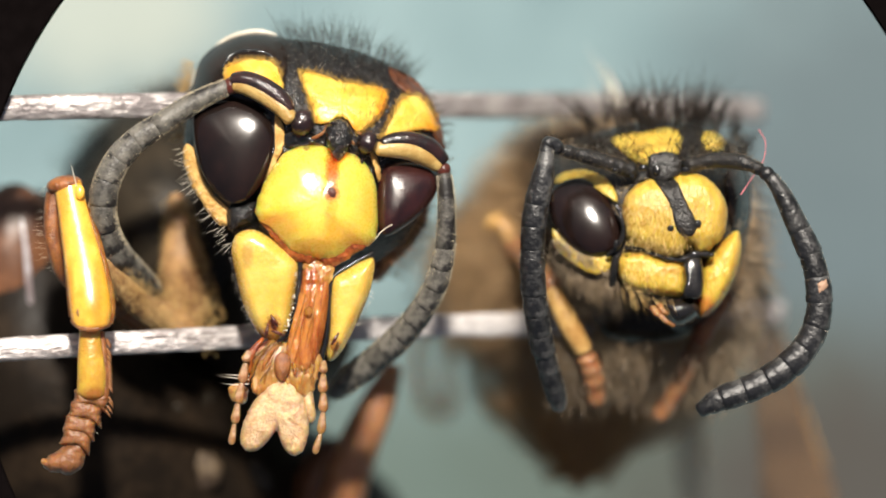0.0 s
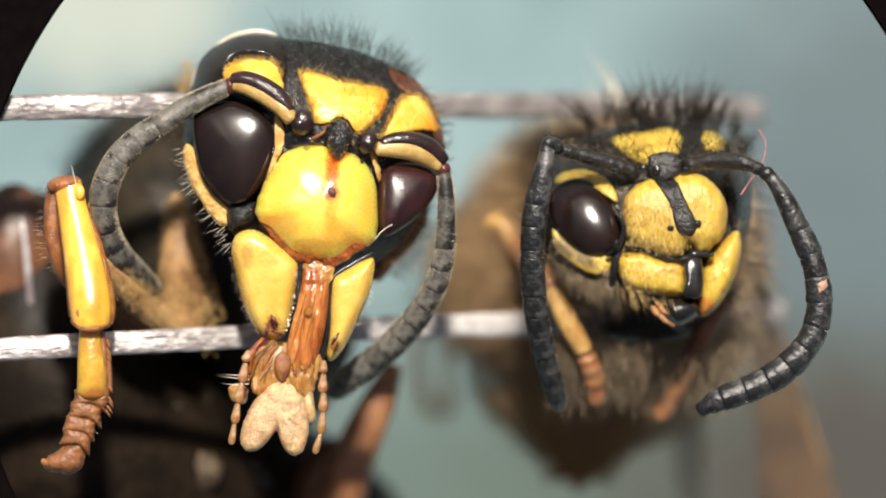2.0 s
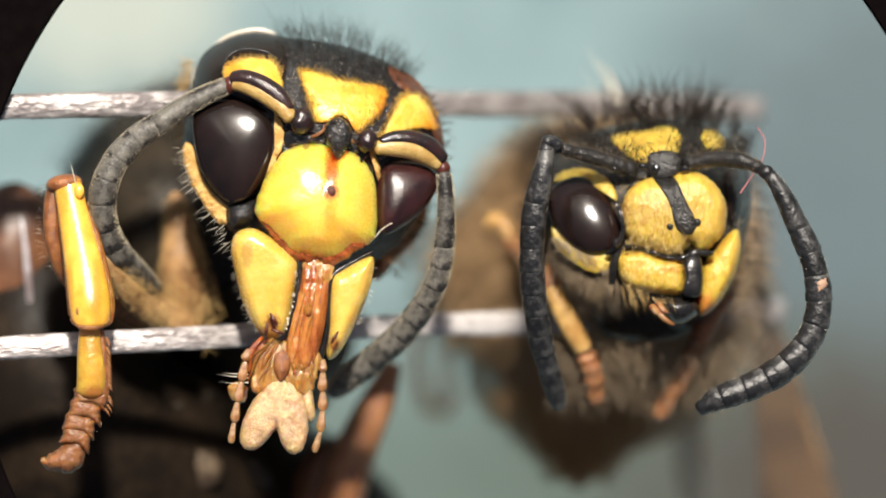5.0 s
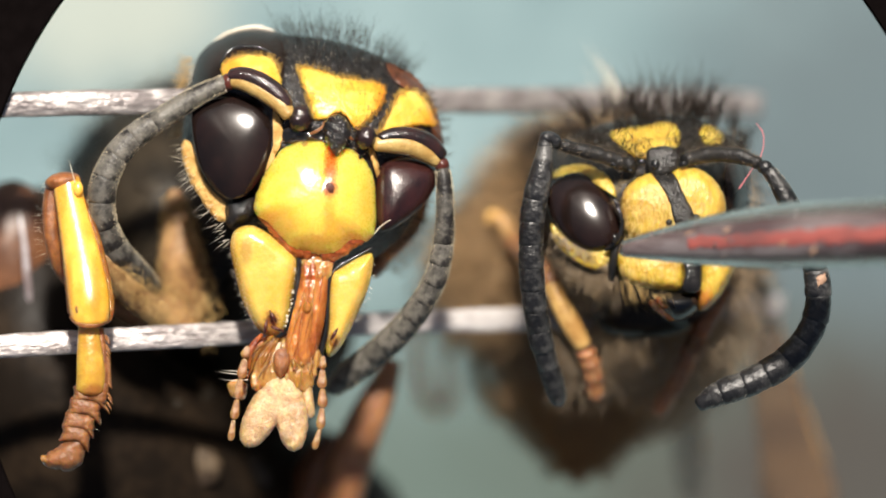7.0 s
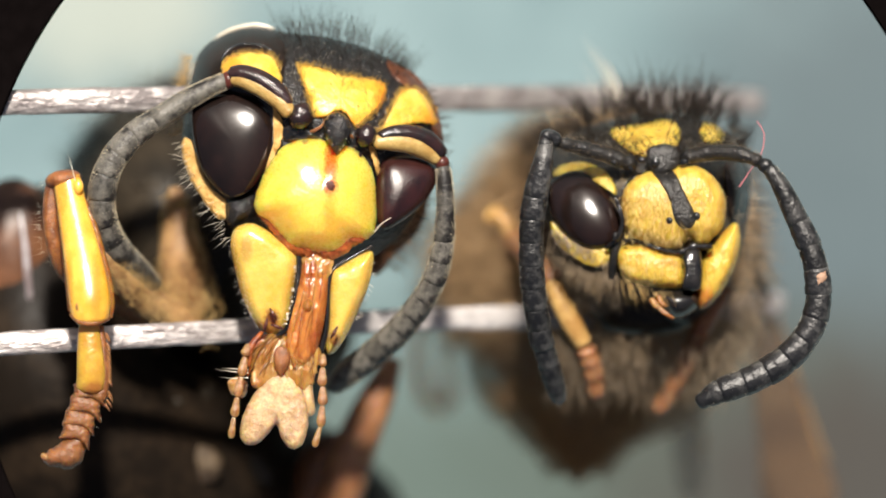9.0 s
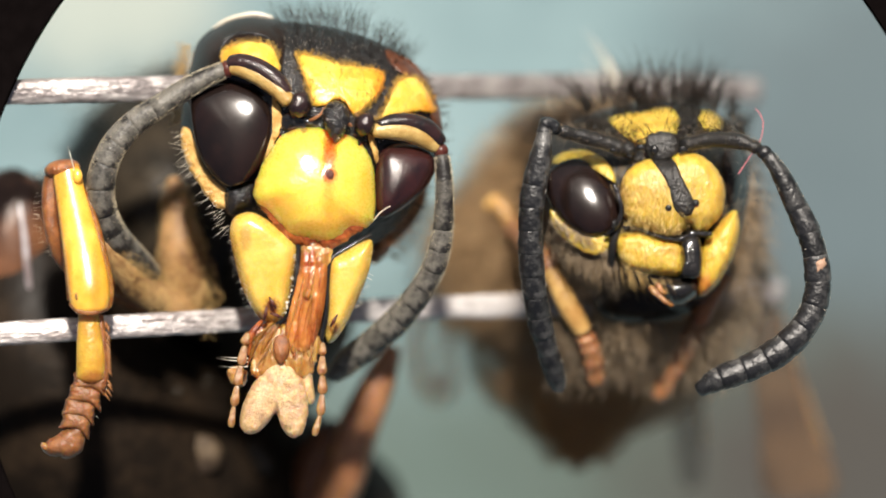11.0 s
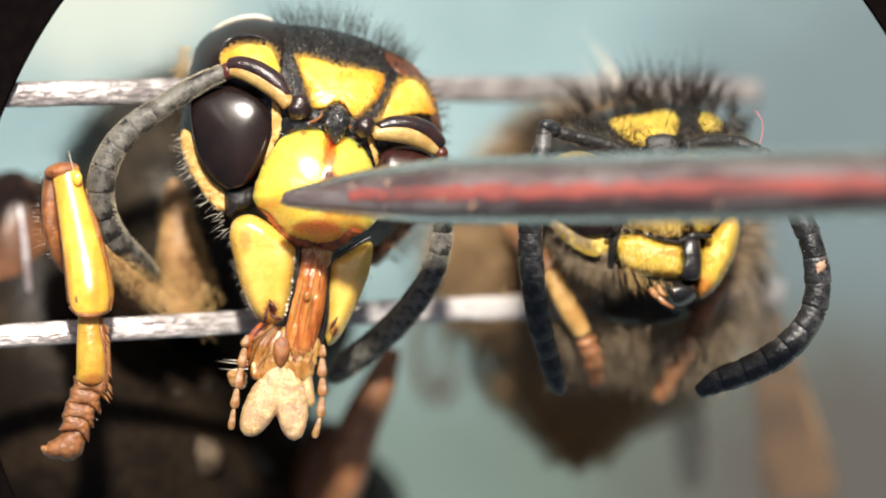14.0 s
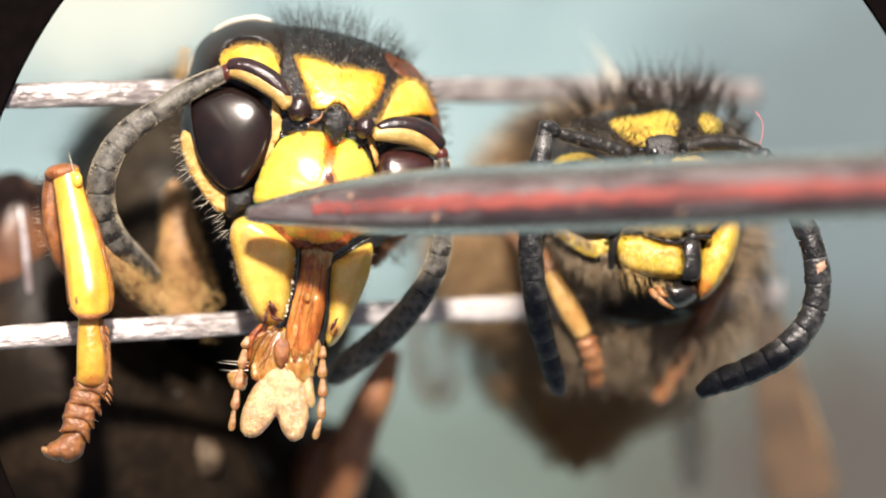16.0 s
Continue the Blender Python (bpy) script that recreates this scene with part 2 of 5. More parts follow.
m_probe = mat("bright_steel_rod", (0.66, 0.68, 0.65), (0.48, 0.48, 0.46), rough=0.24, metal=0.95, scale=1300, bump=0.25, bump_scale=5000, stretch=(0.45, 1, 1))
# Maroon and red for the reflections painted along the steel rod.
m_probe_dark = mat("painted_dark_reflection", (0.36, 0.30, 0.29), (0.14, 0.095, 0.095), rough=0.34, metal=0.6, scale=1500, bump=0.3, bump_scale=5000, stretch=(0.3, 1.3, 1), spread=(0.38, 0.62))
m_probe_red = mat("painted_red_reflection", (0.34, 0.085, 0.07), (0.17, 0.06, 0.055), rough=0.45, spec=0.4, scale=1600, bump=0.3, stretch=(0.4, 1.2, 1))
m_wing = mat("smoky_wing_membrane", (0.19, 0.11, 0.055), (0.11, 0.062, 0.034), rough=0.35, scale=900, alpha=0.42)
m_bench = mat("unseen_dark_bench", (0.05, 0.045, 0.04), (0.03, 0.027, 0.025), rough=0.7, scale=60, bump=0.2)
m_sheen_streak = mat("pale_sheen_streak", (0.46, 0.44, 0.46), (0.20, 0.16, 0.16), rough=0.25, spec=0.9, scale=1500)
m_wing_pale = mat("pale_wing_membrane", (0.36, 0.29, 0.20), (0.24, 0.18, 0.12), rough=0.35, scale=900, alpha=0.35)
m_stop = mat("matt_black_stop", (0.004, 0.003, 0.003), rough=0.9, spec=0.0)
m_fibre = mat("pink_fibre", (0.55, 0.16, 0.18), rough=0.5)
m_patch = mat("tan_fleck", (0.40, 0.25, 0.165), (0.26, 0.15, 0.10), rough=0.6)


# ---- mesh tools: a shape is (points on the plan, faces) ----
ORIGIN = {}


def joined(*shapes):
    pts, faces = [], []
    for p, f in shapes:
        k = len(pts)
        pts += p
        faces += [tuple(i + k for i in q) for q in f]
    return pts, faces


def part(name, shape, material, parent=None, label="", smooth=True, fix=True):
    pts, faces = shape
    co = [spot(*p) for p in pts]
    mid = sum(co, Vector()) / len(co)
    me = bpy.data.meshes.new(name)
    me.from_pydata([c - mid for c in co], [], faces)
    if fix:
        bm = bmesh.new()
        bm.from_mesh(me)
        bmesh.ops.recalc_face_normals(bm, faces=bm.faces)
        bm.to_mesh(me)
        bm.free()
    if smooth:
        me.shade_smooth()
    me.materials.append(material)
    ob = new(name, me)
    ORIGIN[ob] = mid
    if parent is None:
        ob.location = mid
    else:
        ob.parent = parent
        ob.location = mid - ORIGIN[parent]
    if label:
        tagged(ob, label)
    if name.split("_")[-1] in ("hair", "fur", "down", "papillae", "tuft"):
        tagged(ob, kind="stuff")
    return ob


def thing(name, x, y, h, label, category, group=""):
    ob = new(name)
    ORIGIN[ob] = spot(x, y, h)
    ob.location = ORIGIN[ob]
    ob.empty_display_size = 0.001
    return tagged(ob, label, category, group)


def spline(pts, n, closed=False):
    """n points on a smooth line through pts of any dimension."""
    a = np.array(pts, float)
    k = len(a)
    out = []
    for i in range(n):
        u = i * (k if closed else k - 1) / (n if closed else n - 1)
        j = min(int(u), k - 1 if closed else k - 2)
        f = u - j
        if closed:
            p0, p1, p2, p3 = (a[(j + d) % k] for d in (-1, 0, 1, 2))
        else:
            p0, p1, p2, p3 = a[max(j - 1, 0)], a[j], a[j + 1], a[min(j + 2, k - 1)]
        out.append(0.5 * (2 * p1 + (p2 - p0) * f + (2 * p0 - 5 * p1 + 4 * p2 - p3) * f * f + (3 * p1 - p0 - 3 * p2 + p3) * f ** 3))
    return np.array(out)


class Dome:
    """A vaulted shell over a smooth outline: a front that swells by rise over the edge height, and a rounded back."""

    def __init__(self, outline, edge, rise, back=60, centre=None, p=2.0, q=2.0, lean=(0, 0), n=72, rings=14, rough=0.0, base=None, ragged=0.0, even=False, margin=0, bow=0):
        self.even, self.margin, self.bow = even, margin, bow
        self.o = spline(outline, n, True)
        if ragged:
            away = self.o - self.o.mean(0)
            away /= np.linalg.norm(away, axis=1)[:, None]
            self.o = self.o + away * np.array([[ragged * (noise.noise(Vector((x, y, 11)) / 7.0) + 0.7 * noise.noise(Vector((x, y, 5)) / 3.0))] for x, y in self.o])
        self.c = np.array(centre if centre else self.o.mean(0))
        self.edge, self.rise, self.back, self.p, self.q, self.lean = edge, rise, back, p, q, lean
        self.rings, self.rough, self.base = rings, rough, base
        d = self.o - self.c
        ang = np.arctan2(d[:, 1], d[:, 0])
        order = np.argsort(ang)
        self.ang, self.rad = ang[order], np.hypot(d[:, 0], d[:, 1])[order]

    def height(self, x, y, s=None):
        dx, dy = x - self.c[0], y - self.c[1]
        if s is None:
            r = np.interp(math.atan2(dy, dx), self.ang, self.rad, period=2 * math.pi)
            s = math.hypot(dx, dy) / r
        s = min(s, 1.0)
        if self.margin:   # a flat plate, rounded off over a margin, on a gentle bow
            away = math.sqrt(((self.o - (x, y)) ** 2).sum(1).min()) / self.margin
            bow = self.bow * (1 - s * s)
            s = max(1 - away, 0.0) if s < 1 else 1.0
            h = bow + self.rise * (1 - s ** self.p) ** (1 / self.q) + self.lean[0] * dx + self.lean[1] * dy
            return h + (self.base(x, y) if self.base else self.edge) + self.rough * (noise.noise(Vector((x, y, 7)) / 22.0) + 0.5 * noise.noise(Vector((x, y, 3)) / 8.0))
        h = self.rise * (1 - s ** self.p) ** (1 / self.q) + self.lean[0] * dx + self.lean[1] * dy
        if self.rough:
            h += self.rough * (noise.noise(Vector((x, y, 7)) / 22.0) + 0.5 * noise.noise(Vector((x, y, 3)) / 8.0))
        return h + (self.base(x, y) if self.base else self.edge)

    def shape(self):
        n = len(self.o)
        levels = [1 - (1 - i / self.rings) ** 1.7 for i in range(self.rings + 1)]
        levels = levels[::-1]
        pts, faces = [], []
        for s in levels[:-1]:
            for x, y in self.o * s + self.c * (1 - s):
                pts.append((x, y, self.height(x, y, s)))
        if self.even:   # blend away the creases that corners of the outline send inwards
            for i, s in enumerate(levels[:-1]):
                hs = np.array([p[2] for p in pts[i * n:(i + 1) * n]])
                for _ in range(int(90 * (1 - s) ** 0.6)):
                    hs = 0.5 * hs + 0.25 * (np.roll(hs, 1) + np.roll(hs, -1))
                for j in range(n):
                    pts[i * n + j] = (*pts[i * n + j][:2], hs[j])
        pts.append((*self.c, self.height(*self.c, 0.0)))
        top = len(pts) - 1
        for i in range(self.rings - 1):
            for j in range(n):
                k = (j + 1) % n
                faces.append((i * n + j, i * n + k, (i + 1) * n + k, (i + 1) * n + j))
        for j in range(n):
            faces.append(((self.rings - 1) * n + j, (self.rings - 1) * n + (j + 1) % n, top))
        start = [*range(n)]
        for s in (0.93, 0.72, 0.4):
            row = []
            for x, y in self.o * s + self.c * (1 - s):
                row.append(len(pts))
                lean = self.lean[0] * (x - self.c[0]) + self.lean[1] * (y - self.c[1])
                pts.append((x, y, lean + (self.base(x, y) if self.base else self.edge) - self.back * math.sqrt(1 - s * s)))
            for j in range(n):
                k = (j + 1) % n
                faces.append((start[j], row[j], row[k], start[k]))
            start = row
        faces.append(tuple(start))
        return pts, faces


def dome(*a, **k):
    return Dome(*a, **k).shape()


def tube(path, n=24, seg=12, flat=1.0, profile=None, ends=True):
    """A round or flattened tube along path rows (x, y, h, radius)."""
    a = spline(path, n) if n else np.array(path, float)
    n = len(a)
    pts, faces = [], []
    tan = np.gradient(a[:, :3], axis=0)
    tan /= np.linalg.norm(tan, axis=1)[:, None] + 1e-9
    rows = []
    for i in range(n):
        t = Vector(tan[i])
        side = t.cross(Vector((0, 0, 1)))
        if side.length < 0.05:
            side = t.cross(Vector((0, 1, 0)))
        side.normalize()
        up = side.cross(t).normalized()
        r = a[i, 3] * (profile(i / (n - 1)) if profile else 1)
        row = []
        for j in range(seg):
            g = 2 * math.pi * j / seg
            row.append(len(pts))
            pts.append(tuple(Vector(a[i, :3]) + side * (r * math.cos(g)) + up * (r * flat * math.sin(g))))
        rows.append(row)
    for ra, rb in zip(rows, rows[1:]):
        for j in range(seg):
            k = (j + 1) % seg
            faces.append((ra[j], ra[k], rb[k], rb[j]))
    if ends:
        for row, i, sign in ((rows[0], 0, -1), (rows[-1], n - 1, 1)):
            r = a[i, 3] * (profile(i / (n - 1)) if profile else 1)
            cap = Vector(a[i, :3]) + Vector(tan[i]) * (sign * r * 0.45)
            ring2 = []
            for j in row:
                p = Vector(pts[j])
                ring2.append(len(pts))
                pts.append(tuple(p.lerp(Vector(a[i, :3]), 0.35) + Vector(tan[i]) * (sign * r * 0.32)))
            tip = len(pts)
            pts.append(tuple(cap))
            for j in range(seg):
                k = (j + 1) % seg
                faces.append((row[j], row[k], ring2[k], ring2[j]))
                faces.append((ring2[j], ring2[k], tip))
    return pts, faces


def ball(x, y, h, rx, ry, rh, turn=0.0, rows=10, seg=16, rough=0.0):
    pts, faces = [], []
    ca, sa = math.cos(radians(turn)), math.sin(radians(turn))
    for i in range(rows + 1):
        f = math.pi * i / rows
        for j in range(seg):
            g = 2 * math.pi * j / seg
            d = Vector((math.sin(f) * math.cos(g), math.sin(f) * math.sin(g), math.cos(f)))
            k = 1 + rough * noise.noise(d * 2.5 + Vector((x, y, h)) * 0.1)
            u, v, w = d.x * rx * k, d.y * ry * k, d.z * rh * k
            pts.append((x + u * ca - v * sa, y + u * sa + v * ca, h + w))
    for i in range(rows):
        for j in range(seg):
            k = (j + 1) % seg
            faces.append((i * seg + j, i * seg + k, (i + 1) * seg + k, (i + 1) * seg + j))
    return pts, faces


def hairs(roots):
    """Thin tapering bent hairs from rows (root, way, length, radius, bend)."""
    pts, faces = [], []
    for root, way, length, r, bend in roots:
        root, way = Vector(root), Vector(way).normalized()
        a = way.orthogonal().normalized()
        b = way.cross(a)
        k = len(pts)
        for f, rr in ((0, 1), (0.5, 0.7)):
            c = root + way * (length * f) + Vector(bend) * (length * f * f)
            for j in range(3):
                g = 2 * math.pi * j / 3
                pts.append(tuple(c + (a * math.cos(g) + b * math.sin(g)) * (r * rr)))
        pts.append(tuple(root + way * length + Vector(bend) * length))
        for j in range(3):
            n = (j + 1) % 3
            faces.append((k + j, k + n, k + 3 + n, k + 3 + j))
            faces.append((k + 3 + j, k + 3 + n, k + 6))
    return pts, faces


def along(path, n, rng, jitter=0.0):
    """n random places on a smooth line."""
    a = spline(path, 60)
    out = []
    for _ in range(n):
        u = rng.uniform(0, 58.99)
        p = a[int(u)] + (a[int(u) + 1] - a[int(u)]) * (u - int(u))
        out.append([c + rng.uniform(-jitter, jitter) for c in p[:2]] + [p[2] + rng.uniform(-jitter, jitter) * 0.5])
    return out


def down_coat(host, path, count, length, material, rng, radius=0.28, name="antenna_down", flank=False):
    """A short coat of fine hairs round a tube, or along its two flanks alone."""
    a = spline(path, 120)
    roots = []
    for _ in range(count):
        u = rng.uniform(1, 117.9)
        i = int(u)
        row = a[i] + (a[i + 1] - a[i]) * (u - i)
        t = Vector(a[i + 1, :3] - a[i - 1, :3]).normalized()
        side = t.cross(Vector((0, 0, 1))).normalized()
        g = rng.choice((0.15, math.pi - 0.15)) + rng.gauss(0, 0.3) if flank else rng.uniform(-0.3, math.pi + 0.3)
        d = side * math.cos(g) + side.cross(t) * math.sin(g)
        roots.append((Vector(row[:3]) + d * (row[3] * 0.95), d * 0.7 + t * rng.uniform(0.2, 0.9), length * rng.uniform(0.4, 1.4), radius, (0, 0, 0)))
    part(name, hairs(roots), material, host, fix=False)


def feeler(host, path, count, seg_material, name="antenna_segment", rng=None, coat=None, first=0.2, ringed=True, lump=0.9):
    """The ringed outer part of an antenna: a long first joint and count - 1 short ones, each a part, with dark rings between."""
    a = spline(path, 240)
    run = np.concatenate(([0], np.cumsum(np.linalg.norm(np.diff(a[:, :3], axis=0), axis=1))))
    total = run[-1]

    def cut(at):
        return np.column_stack([np.interp(at, run / total, a[:, c]) for c in range(4)])

    if coat:
        # Pale down on the flanks alone: its colour puts in the rim light.
        down_coat(host, path, coat[2], coat[0], coat[1], rng, 0.6, flank=True)
        down_coat(host, path, coat[2] // 3, coat[0] * 0.7, m_frost, rng, 0.16)
    ends = [0.0] + [first + (1 - first) * k / (count - 1) for k in range(count)]
    for i in range(count):
        f = np.linspace(0, 1, 9)
        piece = cut(ends[i] + (ends[i + 1] - ends[i]) * f)
        piece[:, 3] *= (0.945 + 0.05 * f + 0.025 * np.sin(np.pi * f)) * rng.uniform(0.96, 1.04)
        pts, faces = tube(piece, 0, 18)
        pts = [tuple(Vector(p) + lump * noise.noise_vector(Vector(p) / 9.0) + 0.4 * noise.noise_vector(Vector(p) / 3.5)) for p in pts]
        part(name, (pts, faces), seg_material, host)
        if i and ringed:
            collar = cut(np.array([ends[i] - 0.9 / total, ends[i] + 0.9 / total]))
            collar[:, 3] *= 0.968
            part("antenna_ring", tube(collar, 0, 18), m_ring, host)


# ---- the plate under it all, and the stop of the eyepiece that closes the view ----
def build_plate():
    n = 40
    pts, faces = [], []
    size = 40000
    for i in range(n + 1):
        for j in range(n + 1):
            u, v = (2 * i / n - 1), (2 * j / n - 1)
            x, y = MID_X + size * u * abs(u), MID_Y + size * v * abs(v)
            pts.append((x, y, -BASE + 6 * noise.noise(Vector((x, y, 0)) / 400.0)))
    for i in range(n):
        for j in range(n):
            k = i * (n + 1) + j
            faces.append((k, k + 1, k + n + 2, k + n + 1))
    # Unseen bench, added dark so that glossy eyes reflect little from below.
    ob = part("ground", (pts, faces), m_bench)
    tagged(ob, "unseen dark matt bench top, added to darken reflections", "ground", kind="structure")
    w, d, z = 5200, 4800, -BASE + 9
    rows = ((w, d, z - 4), (w, d, z), (w - 6, d - 6, z + 2))
    pts = [(MID_X + a * sx, MID_Y + b * sy, h) for a, b, h in rows for sx, sy in ((-1, -1), (1, -1), (1, 1), (-1, 1))]
    faces = [(i * 4 + j, i * 4 + (j + 1) % 4, i * 4 + 4 + (j + 1) % 4, i * 4 + 4 + j) for i in range(2) for j in range(4)] + [(0, 1, 2, 3), (8, 9, 10, 11)]
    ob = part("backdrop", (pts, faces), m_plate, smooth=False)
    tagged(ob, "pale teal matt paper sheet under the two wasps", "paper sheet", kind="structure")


def build_stop():
    pts, faces = [], []
    cx, cy, n = 820, 513, 24
    section = ((876, -82), (880, -74), (1000, -74), (1000, -88), (880, -88))
    k = len(section)
    for middle, half in ((212.0, 14.0), (325.6, 11.0), (155.8, 9.0)):   # the three leaves that reach into the view
        first = len(pts)
        for j in range(n + 1):
            g = radians(middle - half + 2 * half * j / n)
            for r, h in section:
                pts.append((cx + r * math.cos(g), cy + r * math.sin(g), h))
        for j in range(n):
            for i in range(k):
                a, b = first + j * k + i, first + j * k + (i + 1) % k
                faces.append((a, b, b + k, a + k))
        faces.append(tuple(range(first, first + k)))
        faces.append(tuple(range(first + n * k, first + n * k + k)))
    ob = part("eyepiece_stop", (pts, faces), m_stop, smooth=False)
    return tagged(ob, "matt black curved leaves of the microscope stop", "field stop", kind="structure")


def build_prong(name, rows, half, label, steel):
    """A flat steel tine with uneven edges that sinks from the near end to the far tip."""
    a = spline(rows, 110)
    pts, faces = [], []
    for i, (x, y, h) in enumerate(a):
        w = half * (1 + 0.10 * noise.noise(Vector((x / 60.0, half, 1))))
        sec = ((-w, -7), (-w * 0.96, 2), (-w * 0.6, 6), (w * 0.6, 6), (w * 0.96, 2), (w, -7), (0, -12))
        for v, g in sec:
            pts.append((x, y + v + 1.5 * noise.noise(Vector((x / 25.0, v, 5))), h + g))
    k = 7
    for i in range(len(a) - 1):
        for j in range(k):
            m = (j + 1) % k
            faces.append((i * k + j, i * k + m, (i + 1) * k + m, (i + 1) * k + j))
    faces.append(tuple(range(k)))
    faces.append(tuple(range((len(a) - 1) * k, len(a) * k)))
    x, y, h = a[len(a) // 2]
    tine = thing(name, x, y, h, label, "steel tine", "tines of the holder")
    part("blade", (pts, faces), steel, tine)
    rng = random.Random(int(half * 7))
    for k in range(70):   # burrs and grooves along the blade
        u = rng.randrange(38, 100)
        x, y, h = a[u]
        run, off = rng.uniform(6, 30), rng.uniform(-0.85, 0.85) * half
        rise = (a[u + 1][1] - a[u][1]) / (a[u + 1][0] - a[u][0])
        drop = (a[u + 1][2] - a[u][2]) / (a[u + 1][0] - a[u][0])
        lie = h + (6 if abs(off) < half * 0.6 else 3)
        slant = rng.uniform(-0.12, 0.12)
        rows = [(x + run * f, y + off + run * f * (rise + slant), lie + run * f * drop, w) for f, w in ((-1, 0.3), (-0.3, rng.uniform(0.8, 1.8)), (0.4, rng.uniform(0.6, 1.6)), (1, 0.3))]
        part("burr" if k % 2 else "scratch", tube(rows, 8, 6, 0.5), m_scratch if k % 2 else m_groove, tine)
    return tine


build_plate()
stop_ring = build_stop()
build_prong("steel_tine", ((-4200, 240, -2390), (-3600, 236, -900), (-1200, 212, -20), (-300, 200, -60), (20, 190, -110), (330, 184, -170), (800, 182, -400), (1100, 180, -600), (1375, 186, -800)), 23,
            "scratched grey flat steel tine behind the upper heads", m_steel)
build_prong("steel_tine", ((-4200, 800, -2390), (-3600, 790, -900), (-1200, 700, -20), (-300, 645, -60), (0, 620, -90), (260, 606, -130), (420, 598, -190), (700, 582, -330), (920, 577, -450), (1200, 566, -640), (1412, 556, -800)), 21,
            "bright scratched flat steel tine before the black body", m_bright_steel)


# ---- the larger wasp, its long face turned to the lens ----
def build_big_wasp():
    rng = random.Random(5)
    wasp = thing("wasp", 420, 900, -2400, "large dead yellow and black wasp with protruding tongue", "wasp", "mounted wasps")
    # body
    thorax = part("thorax", joined(ball(330, 400, -800, 255, 265, 320, 0, 18, 28, 0.08), ball(480, 560, -700, 150, 220, 220, 0, 12, 20, 0.1)), m_dark, wasp,
                  "black hairy thorax")
    roots = []
    for _ in range(1500):
        g, f = rng.uniform(0, 6.28), math.acos(rng.uniform(0.0, 1))
        d = Vector((math.sin(f) * math.cos(g), math.sin(f) * math.sin(g), math.cos(f)))
        roots.append(((330 + 250 * d.x, 400 + 260 * d.y, -800 + 316 * d.z), d + Vector((rng.gauss(0, .2), rng.gauss(0, .2), 0)), rng.uniform(30, 75), 0.9, (0, 0.1, 0)))
    part("thorax_hair", hairs(roots), m_hair_dark, thorax, fix=False)
    spine = spline(((24, 450, -640, 215), (32, 560, -600, 222), (56, 690, -570, 228), (150, 830, -610, 250), (330, 930, -760, 250), (520, 960, -900, 190), (640, 950, -1050, 90)), 37)
    belly = part("abdomen", tube(spine, 0, 40), m_belly, wasp, "glossy black-brown abdomen")

    def on_belly(x, y):
        lift = spine[:, 3] ** 2 - (spine[:, 0] - x) ** 2 - (spine[:, 1] - y) ** 2
        return float(np.where(lift > 0, spine[:, 2] + np.sqrt(np.maximum(lift, 0.0)), -1000.0).max())

    part("abdomen_spot", ball(346, 842, on_belly(346, 842) - 6, 42, 36, 12, 35, 12, 20, 0.3), m_spot, belly, "pale yellowish abdominal spot")
    for x, y, a, b, turn in ((355, 718, 22, 7, -60), (304, 728, 12, 8, 0), (440, 850, 40, 22, 40)):
        part("abdomen_spot", ball(x, y, on_belly(x, y) - 3, a, b, 8, turn, 8, 14, 0.3), m_dark, belly)
    part("abdomen_plate", ball(556, 872, -640, 44, 96, 70, 24, 18, 26, 0.06), m_plate_brown, belly, "brown side plate of the abdomen")
    # head capsule
    skull = Dome(((330, 190), (350, 105), (400, 66), (455, 54), (510, 66), (570, 72), (640, 90), (700, 118), (748, 160), (776, 215), (785, 275), (772, 330),
                  (742, 385), (700, 440), (640, 478), (560, 500), (470, 480), (405, 410), (352, 345), (322, 270)), -185, 150, 190, centre=(565, 270), q=1.35, n=110, rings=22, rough=2.0)
    head = part("head", skull.shape(), m_black, wasp, "black head with yellow markings")

    def on_skull(x, y):
        return skull.height(x, y)

    def on_smooth(x, y):
        return skull.height(x, y) - skull.rough * (noise.noise(Vector((x, y, 7)) / 22.0) + 0.5 * noise.noise(Vector((x, y, 3)) / 8.0))

    def mark(name, outline, material, lift=7, q=3.0, label="", rough=1.0, host=None, n=150):
        return part(name, dome(outline, 0, lift, 10, base=host or on_skull, p=4, q=q, n=n, rings=8, rough=rough, ragged=3.0), material, head, label)

    upper = Dome(((334, 185), (338, 140), (358, 100), (400, 66), (450, 53), (492, 62), (508, 90), (506, 130), (498, 172), (460, 185), (400, 195), (352, 215)), 0, 38, 120,
                 centre=(425, 125), base=on_smooth, q=1.3, n=80, rings=16)
    part("compound_eye", upper.shape(), m_upper_eye, head, "glossy black-brown upper eye lobe")
    eye = Dome(((340, 205), (372, 182), (410, 176), (450, 184), (480, 208), (487, 250), (472, 308), (442, 350), (408, 360), (375, 334), (350, 287)), -58, 24, 120,
               centre=(418, 265), n=110, rings=24, lean=(0.06, 0.11))
    part("compound_eye", eye.shape(), m_eye, head, "glossy black-brown lower eye lobe")
    mark("eye_notch_mark", ((393, 132), (402, 112), (440, 102), (482, 108), (498, 132), (499, 168), (470, 160), (430, 150), (402, 148)), m_yel, 9, host=upper.height)
    # Thin pale tube that puts in the rim light along the head's edge.
    part("eye_orbit", tube(((333, 186, -216, 1), (337, 140, -204, 1.4), (358, 101, -194, 2.0), (399, 65, -186, 3.0), (450, 52, -182, 3.4), (486, 59, -179, 1.5)), 40, 10), m_hair_pale, head, "pale tube for the rim light round the eye")
